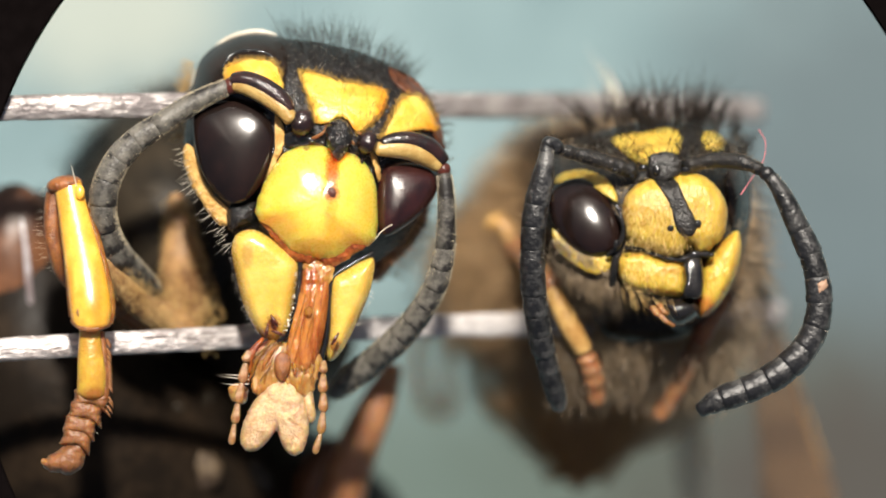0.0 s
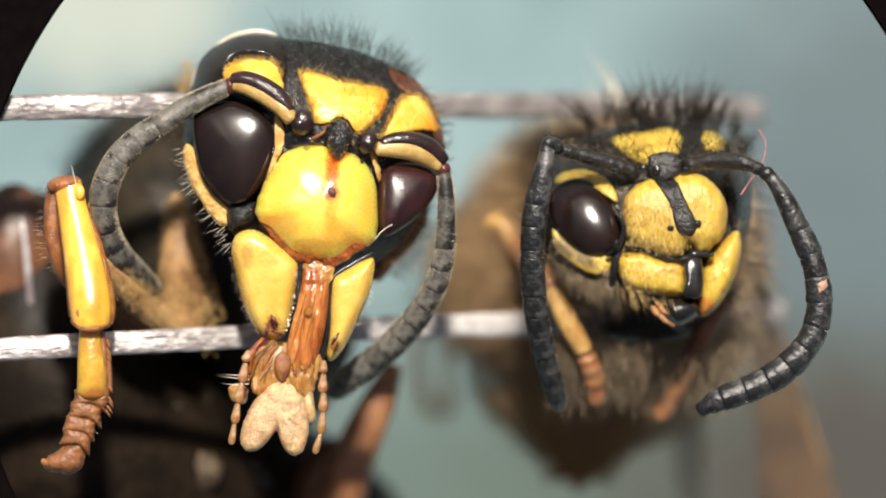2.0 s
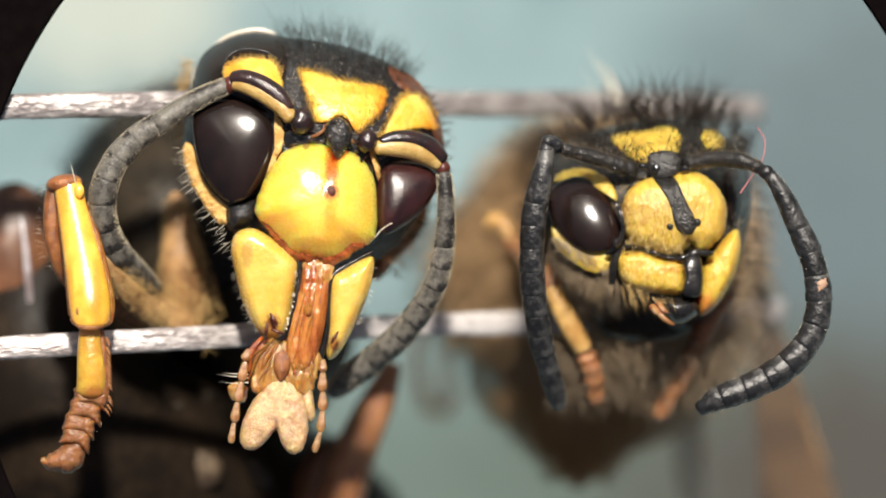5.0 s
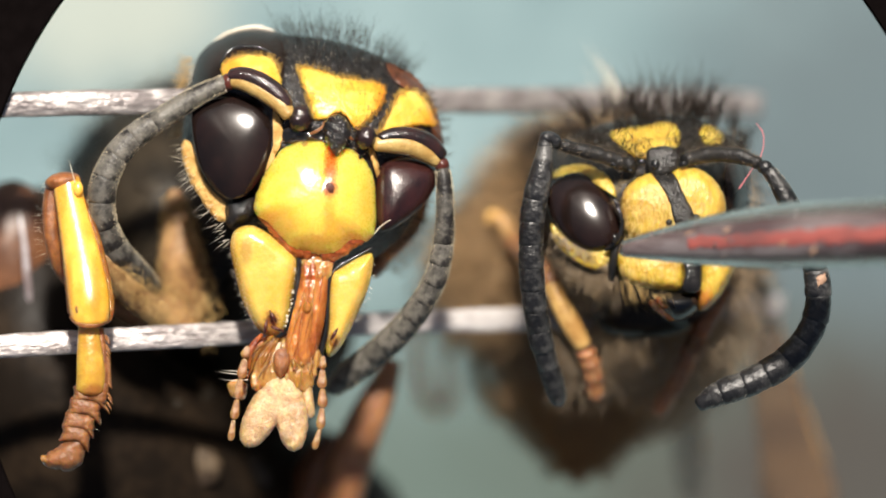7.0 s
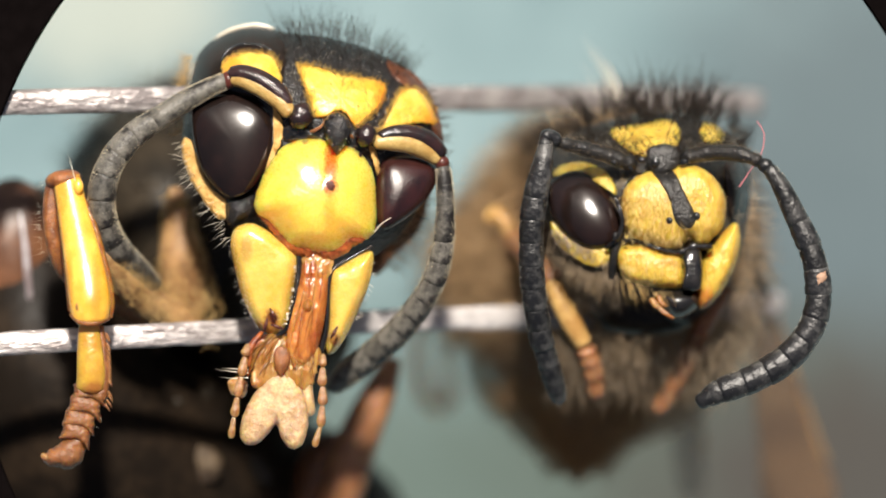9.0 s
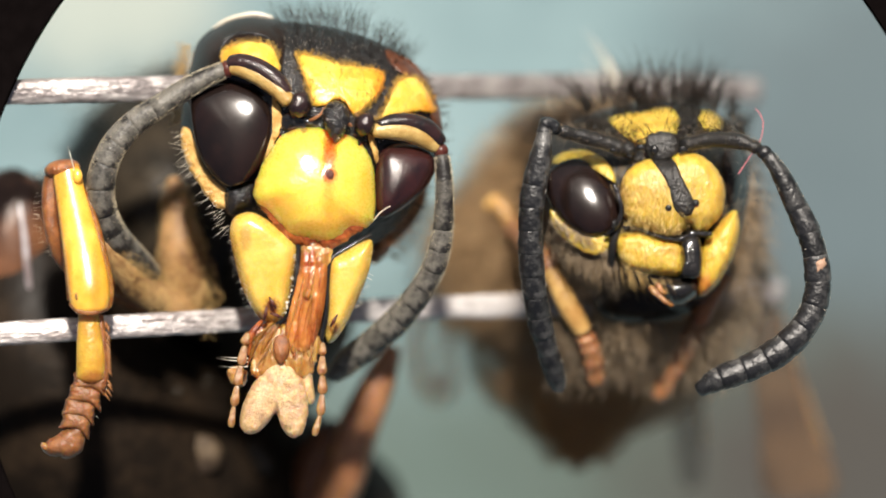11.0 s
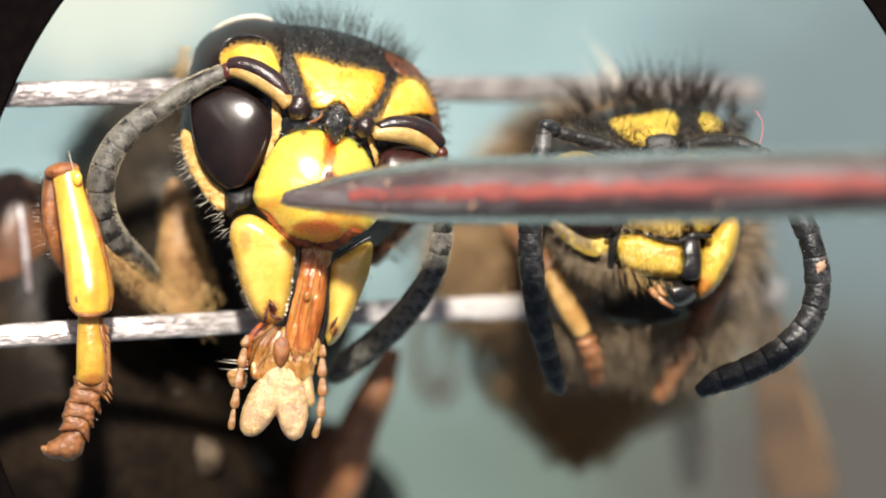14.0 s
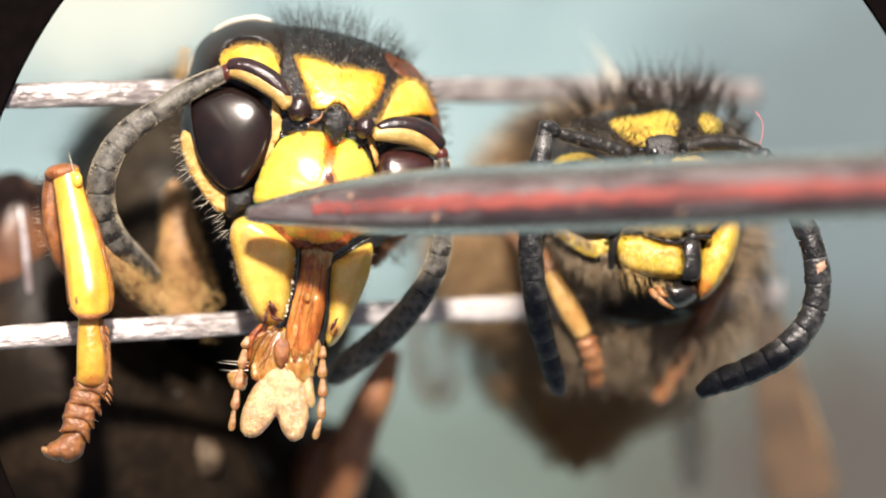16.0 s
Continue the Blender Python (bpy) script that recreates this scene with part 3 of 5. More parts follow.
    part("eye_ridge", tube(((394, 118, upper.height(394, 118) + 1, 2), (406, 98, upper.height(406, 98) + 2, 4.5), (436, 89, upper.height(436, 89) + 2, 5), (466, 92, upper.height(466, 92) + 2, 3.5), (482, 100, upper.height(482, 100) + 1, 2)), 24, 10,
                           profile=lambda f: 1 + 0.2 * math.sin(f * 31)), m_wet, head, "glinting black ridge over the yellow notch")
    eye2 = Dome(((668, 330), (680, 296), (705, 284), (745, 288), (772, 305), (774, 335), (752, 372), (716, 402), (682, 418), (667, 392)), -74, 34, 110, centre=(718, 346), n=90, rings=20, lean=(-0.20, 0.12))
    part("compound_eye", eye2.shape(), m_eye_red, head, "glossy reddish-brown eye")
    eye3 = Dome(((688, 116), (728, 134), (757, 165), (778, 210), (787, 262), (774, 254), (752, 206), (724, 170), (698, 146)), 0, 14, 70, centre=(748, 178), base=on_skull, q=1.5, n=60)
    part("eye_upper_lobe", eye3.shape(), m_temple, head, "reddish-brown upper eye lobe")
    mark("frons_mark", ((528, 125), (560, 127), (600, 140), (640, 147), (684, 158), (680, 190), (660, 216), (634, 236), (616, 216), (600, 209), (576, 220), (556, 216), (546, 180)), m_yel, 12)
    mark("eye_notch_mark", ((708, 172), (732, 166), (756, 180), (772, 208), (776, 230), (742, 230), (704, 238), (672, 247), (688, 214)), m_yel, 14,
         host=lambda x, y: max(skull.height(x, y), eye3.height(x, y) - 6))
    own = random.Random(31)
    pale, dark = [], []
    for edge, lift in ((((528, 125), (560, 127), (600, 140), (640, 147), (684, 158)), 12), (((528, 125), (546, 180), (556, 216)), 11), (((684, 158), (680, 190), (660, 216), (634, 236)), 11),
                       (((708, 172), (732, 166), (756, 180), (772, 208)), 15), (((708, 172), (688, 214), (672, 247)), 13), (((400, 116), (440, 103), (482, 109), (498, 132)), 0)):
        for x, y, _ in along([(x, y, 0) for x, y in edge], 150, own, 3):
            h = (skull.height(x, y) + lift) if lift else upper.height(x, y) + 9
            pale.append(((x, y + 2, h - 3), (own.gauss(0, .5), -0.9 + own.gauss(0, .4), 0.25), own.uniform(5, 13), 0.5, (0, 0, -0.1)))
            if own.random() < 0.55:
                dark.append(((x, y - 2, h - 1), (own.gauss(0, .45), 0.9 + own.gauss(0, .3), 0.3), own.uniform(6, 18), 0.3, (0, 0, -0.1)))
    for _ in range(170):
        x, y = own.uniform(545, 680), own.uniform(140, 222)
        if x < 690 - 0.5 * (y - 150):
            dark.append(((x, y, skull.height(x, y) + 11), (own.gauss(0, .4), 0.8, 0.5), own.uniform(5, 12), 0.3, (0, 0, 0)))
    part("frons_fringe", hairs(pale), m_yel, head, "short yellow hairs at the edge of the markings", fix=False)
    part("frons_hair", hairs(dark), m_hair_dark, head, fix=False)
    mark("cheek_mark", ((322, 262), (338, 258), (352, 300), (378, 345), (405, 372), (402, 396), (385, 398), (350, 352), (328, 305)), m_cheek, 12, host=lambda x, y: max(skull.height(x, y), -92 + 0.3 * (x - 365)))
    part("frontal_ridge", dome(((577, 226), (590, 212), (606, 211), (620, 226), (623, 250), (611, 272), (599, 286), (588, 272), (577, 250)), -14, 14, 40, rough=3.5, n=70, rings=14, margin=12, bow=7, ragged=1.5), m_black, head)
    part("antenna_socket", ball(535, 217, -18, 21, 24, 20, 20, 14, 22, 0.12), m_saddle, head)
    part("antenna_socket", ball(650, 252, -24, 19, 21, 20, 20, 14, 22, 0.14), m_saddle, head)
    part("face_groove", dome(((500, 240), (520, 229), (556, 236), (580, 240), (576, 256), (545, 260), (508, 262)), -42, 14, 20, n=60, rough=4, ragged=2), m_wet, head, "wet black groove")
    mark("face_margin", ((486, 200), (496, 214), (504, 240), (498, 268), (484, 298), (474, 316), (468, 322), (478, 292), (487, 262), (488, 232)), m_cheek, 9, label="pale flaking margin beside the eye", rough=3)
    mark("face_margin", ((655, 268), (666, 276), (673, 300), (675, 326), (669, 322), (661, 296)), m_cheek, 12, rough=3)
    for pts in (((548, 246, -32, 1.5), (560, 242, -27, 3.2), (572, 234, -24, 2), (577, 222, -22, 1)), ((614, 246, -26, 1.5), (621, 251, -22, 3.5), (628, 256, -26, 1.5)),
                ((632, 232, -26, 1), (640, 242, -20, 1.8), (643, 252, -26, 1))):
        part("face_membrane", tube(pts, 12, 8, 0.7), m_legbrown, head)
    for x, y, w, v, g in ((524, 238, 10, 2.2, 25), (552, 250, 8, 2, -10), (590, 218, 5, 4, 0), (600, 240, 6, 4, 0), (584, 246, 4, 6, 0), (604, 262, 5, 4, 0), (592, 270, 4, 4, 0), (646, 262, 4, 3, 0), (520, 258, 9, 2.5, -15), (632, 270, 5, 2.5, 30), (640, 286, 3, 5, 0)):
        part("face_bead", ball(x, y, on_skull(x, y) + 14 if abs(x - 596) > 20 else 6, w, v, 4, g, 8, 12, 0.2), m_saddle, head)
    part("cheek_plate", dome(((398, 372), (420, 358), (450, 352), (458, 372), (452, 392), (430, 404), (405, 410)), -85, 36, 60, rough=3, n=40), m_black, head)
    # clypeus over an orange rim
    part("clypeus_rim", dome(((450, 376), (468, 404), (490, 431), (512, 457), (544, 468), (564, 464), (582, 474), (606, 466), (628, 448), (646, 440), (644, 410), (630, 350), (560, 330), (480, 345)),
                             -39, 22, 40, p=3, n=150, rough=2.0, ragged=4.0), m_rim, head, "jagged red-brown lower rim")
    clyp = Dome(((497, 276), (530, 258), (568, 256), (586, 264), (598, 272), (613, 268), (640, 282), (662, 315), (668, 360), (666, 418), (650, 436), (626, 440), (602, 457), (580, 462),
                 (550, 457), (520, 448), (497, 425), (476, 402), (453, 384), (455, 355), (470, 318)), -40, 34, 40, centre=(566, 362), p=2.0, q=2.0, n=170, rings=24, rough=0.4, lean=(-0.10, 0.04), ragged=1.6, margin=62, bow=30)
    part("clypeus", clyp.shape(), m_clyp, head, "glossy yellow clypeus with a dark central spot")
    part("clypeus_spot", ball(586, 342, clyp.height(586, 342) - 1.5, 9, 10, 3, 0, 14, 24, 0.04), m_joint, head, "glossy dark red spot")
    # mandibles
    part("mandible", dome(((418, 415), (444, 406), (470, 416), (500, 438), (526, 462), (528, 490), (518, 540), (506, 590), (486, 604), (458, 592), (432, 545), (415, 480), (409, 440)),
                          -58, 34, 60, n=130, rings=22, rough=0.5, lean=(0.03, -0.09), margin=22, bow=10), m_mand, head, "glossy pale yellow mandible")
    part("mandible", dome(((584, 492), (608, 478), (640, 462), (662, 460), (656, 510), (636, 562), (612, 610), (592, 637), (578, 632), (580, 560)),
                          -70, 30, 60, n=120, rings=18, rough=0.5, lean=(0.0, -0.06), margin=22, bow=9), m_mand, head, "glossy pale yellow mandible")
    part("mandible_edge", tube(((530, 458, -38, 5), (530, 490, -38, 5.5), (523, 545, -36, 6.5), (511, 590, -38, 6), (492, 606, -42, 4)), 30, 10), m_wet, head)
    part("mandible_edge", tube(((660, 448, -66, 4), (630, 464, -56, 4), (592, 488, -46, 4.5), (582, 520, -44, 5), (578, 590, -46, 6), (566, 640, -50, 6)), 30, 10), m_wet, head)
    part("mandible_edge", tube(((460, 398, -58, 4), (488, 424, -52, 4), (515, 454, -46, 4)), 16, 10), m_wet, head)
    for x, y, ang in ((485, 568, 60), (492, 590, 20), (472, 586, 100), (593, 600, 120)):
        c, s = math.cos(radians(ang)), math.sin(radians(ang))
        part("mandible_fleck", tube(((x - 12 * c, y - 12 * s, -12, 1.5), (x, y, -8, 3.2), (x + 12 * c, y + 12 * s, -14, 1.5)), 8, 6, 0.6), m_joint, head)
    # Pale dots paint the row of glints along the mandible's dark edge.
    for i in range(10):
        f = rng.random()
        x, y = 525 - 18 * f ** 1.5 + rng.gauss(0, 1.2), 480 + 108 * f
        part("mandible_tooth", ball(x, y, -14 - 4 * f, 1.6, rng.uniform(1.8, 3.0), 1.6, 10, 6, 8), m_hair_pale, head)
    # tongue
    column = tube(((556, 462, -48, 22), (556, 500, -42, 26), (549, 560, -34, 29), (537, 612, -38, 30), (524, 645, -46, 26)), 90, 40, 0.7)
    lumpy = [(x, y, h + 7 * noise.noise(Vector((x / 9.0, y / 48.0, h / 20.0))) + 2 * noise.noise(Vector((x / 4.5, y / 18.0, 9))) + 2.5 * noise.noise(Vector((x, y, 2)) / 10.0)) for x, y, h in column[0]]
    tongue = part("tongue", (lumpy, column[1]), m_tongue, wasp, "wet amber tongue column, extended")
    for k in range(7):
        f = (k + rng.random()) / 7
        x0, x1 = 536 + 40 * f, 502 + 56 * f + rng.gauss(0, 3)
        y0, y1 = rng.uniform(470, 540), rng.uniform(600, 680)
        h = -24 + 13 * math.sin(math.pi * f) + rng.uniform(-3, 3)
        r = rng.uniform(0.5, 1.5)
        strand = tube(((x0, y0, h - 4, r * 0.5), (x0 * 0.6 + x1 * 0.4 + rng.gauss(0, 3), y0 * 0.6 + y1 * 0.4, h + 1, r), (x0 * 0.25 + x1 * 0.75 + rng.gauss(0, 2), y0 * 0.25 + y1 * 0.75, h, r), (x1, y1, h - 5, r * 0.4)), 18, 8, 0.7)
        part("tongue_fibre", strand, (m_tongue, m_amber, m_rim, m_tongue)[k % 4], tongue)
    part("tongue_membrane", dome(((536, 468), (552, 462), (574, 464), (590, 472), (588, 492), (578, 508), (566, 498), (556, 512), (544, 506), (538, 488)), -36, 9, 14, n=60, rings=8, rough=2.5, ragged=2), m_fold, tongue, "peach membrane at the root of the tongue")
    for k in range(14):
        f, g = rng.random(), rng.uniform(-1, 1)
        x, y = 557 - 34 * f ** 1.6 + g * 20, 500 + 160 * f
        part("tongue_lump", ball(x, y, -25 - 12 * g * g, rng.uniform(2, 5), rng.uniform(5, 12), rng.uniform(2, 5), rng.uniform(-20, 20), 8, 10, 0.3), (m_tongue, m_amber, m_rim, m_amber)[k % 4], tongue)
    part("tongue_lump", ball(546, 552, -10, 8, 11, 7, 10, 10, 14, 0.15), m_amber, tongue, "wet glinting amber drop")
    fan = Dome(((478, 614), (506, 606), (545, 612), (570, 634), (562, 668), (548, 700), (520, 706), (492, 700), (462, 704), (444, 690), (452, 654)), -50, 14, 16, n=110, rings=16, rough=3.0, ragged=3, margin=22, bow=6)
    pts, faces = fan.shape()
    part("tongue_fan", ([(x, y, h + 5 * noise.noise(Vector(((x - 505) / 6.0, y / 40.0, 4)))) for x, y, h in pts], faces), m_fold, tongue, "wrinkled amber fan behind the tongue tip")
    for k in range(22):
        f = k / 21
        x0, x1 = 490 + 62 * f + rng.gauss(0, 3), 450 + 104 * f + rng.gauss(0, 4)
        y0, y1, r = rng.uniform(604, 640), rng.uniform(672, 700), rng.uniform(0.8, 3.0)
        bend = rng.gauss(0, 5)
        part("tongue_fold", tube(((x0, y0, -36, r * 0.6), ((x0 + x1) / 2 + bend, (y0 + y1) / 2, -31 + rng.gauss(0, 2), r), (x1, y1, -38, r * 0.5)), 12, 8, 0.7, profile=lambda f: 1 + 0.2 * math.sin(f * 17)), (m_fold, m_tongue, m_amber, m_palp)[k % 4], tongue)
    part("tongue_knob", dome(((487, 632), (498, 624), (513, 632), (513, 656), (504, 672), (497, 676), (488, 664), (485, 646)), -24, 9, 14, n=36, rings=8), m_legbrown, tongue, "dark amber cup")
    lobe = Dome(((482, 672), (512, 670), (532, 694), (544, 732), (545, 772), (533, 802), (514, 806), (499, 790), (489, 764), (477, 778), (458, 796), (438, 800), (425, 786), (427, 755),
                              (442, 722), (462, 694)), -48, 24, 18, centre=(490, 722), p=4, n=150, rings=18, rough=3.0, ragged=1.5)
    part("tongue_lobe", lobe.shape(), m_glossa, tongue, "pale granular two-lobed tongue tip")
    roots = []
    for _ in range(2600):
        g, s = rng.uniform(0, 6.28), math.sqrt(rng.random())
        x, y = 487 + 54 * s * math.cos(g), 735 + 62 * s * math.sin(g)
        if math.hypot(x - lobe.c[0], y - lobe.c[1]) > 0.95 * np.interp(math.atan2(y - lobe.c[1], x - lobe.c[0]), lobe.ang, lobe.rad, period=2 * math.pi):
            continue
        roots.append(((x, y, lobe.height(x, y) - 1), ((x - 490) * 0.01 + rng.gauss(0, .2), 0.9, 0.55), rng.uniform(1.5, 3.5), 0.8, (0, 0, 0)))
    part("tongue_papillae", hairs(roots), m_glossa, tongue, fix=False)
    part("tongue_flap", dome(((534, 660), (548, 665), (556, 715), (558, 742), (546, 748), (535, 720)), -55, 16, 14, n=40, rough=1.5), m_glossa, tongue)
    part("tongue_flap", dome(((402, 692), (412, 680), (432, 684), (438, 700), (430, 716), (412, 712)), -78, 12, 14, n=40, rough=3, ragged=2), m_fold, tongue)
    for chain in (((440, 622, 433, 640, 10), (434, 645, 428, 676, 11), (427, 680, 421, 712, 11), (420, 716, 415, 748, 10), (414, 752, 409, 786, 8)),
                  ((573, 640, 572, 660, 9), (572, 664, 571, 694, 11), (572, 698, 572, 728, 11), (571, 732, 568, 766, 10), (567, 768, 557, 802, 8))):
        for x0, y0, x1, y1, r in chain:
            shp = tube(((x0, y0, -25, r * 0.45), (x0 * 0.6 + x1 * 0.4, y0 * 0.6 + y1 * 0.4, -23, r * 0.66), (x0 * 0.2 + x1 * 0.8, y0 * 0.2 + y1 * 0.8, -23, r * 0.82), (x1, y1, -24, r * 0.55)), 16, 12, 0.35)
            part("palp_joint", shp, m_palp, tongue)
    for y in (666, 672, 680):
        part("palp_bristle", hairs([((440, y, -30), (-1, rng.uniform(-.3, .2), 0.1), rng.uniform(44, 70), 1.3, (0, rng.gauss(-0.1, .15), 0))]), m_hair_pale, tongue)
    for k in range(12):
        x0, y0 = rng.uniform(452, 500), rng.uniform(598, 622)
        x1, y1 = rng.uniform(418, 470), rng.uniform(640, 682)
        h = rng.uniform(-60, -40)
        r = rng.uniform(2.5, 6.5)
        part("maxilla", tube(((x0, y0, h, r * 0.6), ((x0 + x1) / 2 - 8, (y0 + y1) / 2 - 4, h + 10, r), (x1, y1, h, r * 0.35)), 12, 8, 0.7), (m_amber, m_rim, m_palp)[k % 3], tongue)
    # antennae
    scape = part("antenna", tube(((515, 212, -16, 13), (496, 188, -20, 17), (466, 166, -28, 18), (436, 152, -36, 17), (416, 148, -42, 15)), 24, 16), m_scape, wasp, "grey-black ringed antenna with a yellow and black base")
    part("scape_saddle", tube(((512, 196, -16, 12), (494, 174, -20, 17), (464, 153, -28, 18), (434, 142, -36, 17), (413, 143, -42, 15)), 24, 16), m_saddle, scape, "glossy black upper side")
    part("pedicel", ball(407, 152, -44, 14, 16, 14, 0), m_joint, scape)
    feeler(scape, ((402, 153, -46, 15), (350, 177, -48, 18), (295, 212, -48, 20), (240, 248, -46, 22), (202, 292, -46, 24), (182, 345, -50, 25), (184, 400, -64, 25), (205, 448, -105, 25), (240, 488, -170, 23), (266, 515, -230, 17)), 11, m_ant, rng=rng, coat=(3.4, m_cream, 2600), first=0.25)
    scape = part("antenna", tube(((668, 264, -30, 12), (694, 262, -38, 17), (726, 265, -48, 19), (754, 278, -60, 17), (776, 294, -70, 12)), 24, 16), m_scape, wasp, "grey-black ringed antenna with a yellow and black base")
    part("scape_saddle", tube(((676, 254, -30, 10), (698, 249, -38, 15), (730, 250, -48, 17), (762, 262, -60, 17), (784, 284, -70, 13)), 24, 16), m_saddle, scape, "glossy black upper side")
    part("pedicel", ball(785, 300, -72, 13, 14, 13, 0), m_joint, scape)
    feeler(scape, ((786, 308, -72, 13), (790, 350, -72, 15), (790, 400, -76, 17), (785, 455, -88, 20), (768, 512, -108, 22), (735, 565, -136, 23), (695, 610, -170, 24), (650, 648, -208, 24), (612, 678, -240, 22), (588, 700, -265, 14)), 11, m_ant, rng=rng, coat=(3.4, m_cream, 2600), first=0.25)
    # fore leg
    leg = part("leg", tube(((106, 328, -88, 20), (94, 352, -84, 17), (90, 400, -76, 15), (98, 455, -80, 13), (120, 500, -120, 13), (200, 545, -260, 18), (290, 590, -380, 24)), 30, 14), m_legbrown, wasp, "yellow fore leg with brown claw joints")
    part("tibia", tube(((118, 326, -70, 25), (125, 360, -60, 26), (140, 430, -38, 31), (154, 500, -16, 36), (160, 545, -6, 37), (161, 574, -8, 33)), 40, 18, 0.8), m_leg, leg)
    part("knee_knob", ball(140, 341, -42, 9, 14, 8), m_leg, leg)
    part("knee_cap", ball(112, 327, -74, 33, 17, 28, -8), m_legbrown, leg)
    part("tibia_mark", dome(((138, 538), (147, 530), (153, 545), (150, 562), (141, 566), (135, 554)), 13, 6, 8, n=24, rings=6), m_limb, leg)
    part("tibia_edge", tube(((134, 345, -62, 10), (158, 400, -48, 12), (182, 480, -30, 11), (194, 540, -24, 10), (192, 572, -24, 8)), 30, 12, 0.8), m_amber, leg, "translucent orange rear edge")
    part("tibia_seam", tube(((98, 332, -66, 6), (104, 370, -60, 6), (114, 440, -42, 6), (122, 510, -24, 6), (126, 560, -16, 5)), 30, 10), m_amber_joint, leg, "red-brown front seam")
    part("tibia_rim", tube(((128, 566, -4, 5), (145, 580, 8, 6), (170, 582, 8, 6), (192, 574, -6, 5)), 20, 10), m_legbrown, leg, "brown rim over the tarsus")
    part("trochanter", tube(((186, 456, -90, 8), (206, 492, -130, 18), (236, 535, -180, 24), (275, 562, -230, 24)), 24, 14, profile=lambda f: 1 + 0.1 * noise.noise(Vector((f * 8, 1, 6)))), m_tan, leg, "tan hairy leg base")
    part("tarsus", tube(((158, 586, -20, 18), (160, 630, -18, 23), (162, 670, -20, 26), (160, 698, -24, 25)), 20, 16, 0.7), m_tarsus, leg)
    part("tarsus_back", tube(((176, 590, -26, 9), (182, 640, -24, 9), (184, 690, -25, 10), (176, 715, -28, 12)), 16, 10, 0.8), m_legbrown, leg)
    for x, y, w, tr in ((158, 708, 34, 8), (150, 732, 34, 12), (140, 757, 33, 14), (134, 780, 30, 16)):
        c, s = math.cos(radians(tr)), math.sin(radians(tr))

        def tw(u, v):
            return (x + u * c - v * s, y + u * s + v * c)
        part("tarsal_joint", dome([tw(*q) for q in ((-w * .7, -20), (w * .65, -20), (w * .82, 0), (w * .98, 20), (w * .6, 15), (w * .1, 10), (-w * .5, 14), (-w * .88, 13), (-w * .84, 0))], -40, 18, 16, n=90, rings=10, rough=1.6, ragged=2.6, margin=10, bow=5), m_amber_joint, leg)
    part("tarsal_claw", dome(((100, 800), (118, 784), (150, 780), (150, 808), (144, 828), (122, 842), (104, 838), (88, 836), (74, 824), (86, 806)), -46, 20, 18, n=90, rings=10, rough=0.8, ragged=1.5, margin=18, bow=6), m_amber_joint, leg, "brown claw joint")
    part("claw_tip", ball(80, 820, -36, 10, 7, 8, 30, 8, 12, 0.15), m_palp, leg, "pale claw tip")
    for k in range(26):
        y = rng.uniform(596, 730)
        x = 188 + 5 * (y - 596) / 134 - max(0, y - 715) * 0.5
        part("tarsal_spine", tube(((x, y, -22, 2.2), (x + 5, y + 7, -20, 1.5), (x + 8, y + 13, -22, 0.5)), 6, 6), m_legbrown, leg)
    roots = []
    for _ in range(500):
        f, g = rng.random(), rng.uniform(0, 6.28)
        x, y, r = 304 + 26 * f, 350 + 205 * f, 18 + 36 * f
        roots.append(((x + r * math.cos(g), y, -340 + r * 0.8 * abs(math.sin(g))), (rng.gauss(math.cos(g), .3), rng.gauss(0.2, .3), abs(math.sin(g))), rng.uniform(8, 18), 0.8, (0, 0.1, 0)))
    for _ in range(420):
        f = rng.random()
        x, y = 195 + 180 * f + rng.gauss(0, 8), 500 + 75 * f + rng.gauss(0, 22)
        roots.append(((x, y, -260 - 60 * f), (rng.gauss(0, .5), rng.gauss(0.2, .5), 1), rng.uniform(14, 34), 1.0, (0, 0.1, 0)))
    for _ in range(700):
        f = rng.random()
        x, y = 196 + 100 * f + rng.gauss(0, 14), 478 + 92 * f + rng.gauss(0, 12)
        roots.append(((x, y, -98 - 90 * f), (rng.gauss(0.3, .4), rng.gauss(0.5, .4), 0.6), rng.uniform(8, 26), 0.3, (rng.gauss(0, .2), 0.1, 0)))
    part("hip_hair", hairs(roots), m_hair_gold, wasp, fix=False)
    part("abdomen_plate", ball(2, 470, -440, 82, 150, 60, 4, 20, 30, 0.05), m_plate_brown, belly, "glossy chestnut plate of the abdomen")
    part("abdomen_plate", ball(70, 500, -455, 34, 120, 50, 2, 20, 24, 0.05), m_plate_brown, belly)
    # Added pale tube: the highlight down the abdomen's side, not a real wing.
    part("wing", tube(((24, 385, -380, 2), (32, 440, -370, 5), (38, 510, -370, 6), (44, 575, -380, 2)), 20, 10, 0.5), m_sheen_streak, wasp, "pale streak for the highlight on the glossy abdomen")
    # further legs and hip
    part("hip", tube(((304, 345, -345, 13), (309, 400, -340, 26), (316, 470, -340, 40), (322, 562, -370, 40)), 30, 18, 0.8, profile=lambda f: 1 + 0.12 * noise.noise(Vector((f * 9, 2, 4)))), m_tan, wasp, "blurred tan hairy hip joint")
    part("leg", tube(((182, 440, -180, 12), (205, 490, -215, 20), (245, 540, -260, 26), (330, 585, -340, 34)), 20, 14), m_tan, wasp, "brown middle leg")
    part("leg", tube(((694, 655, -520, 16), (668, 716, -520, 30), (630, 800, -540, 38), (596, 900, -570, 42), (540, 985, -700, 44)), 26, 14), m_limb, wasp, "reddish-brown hind leg")
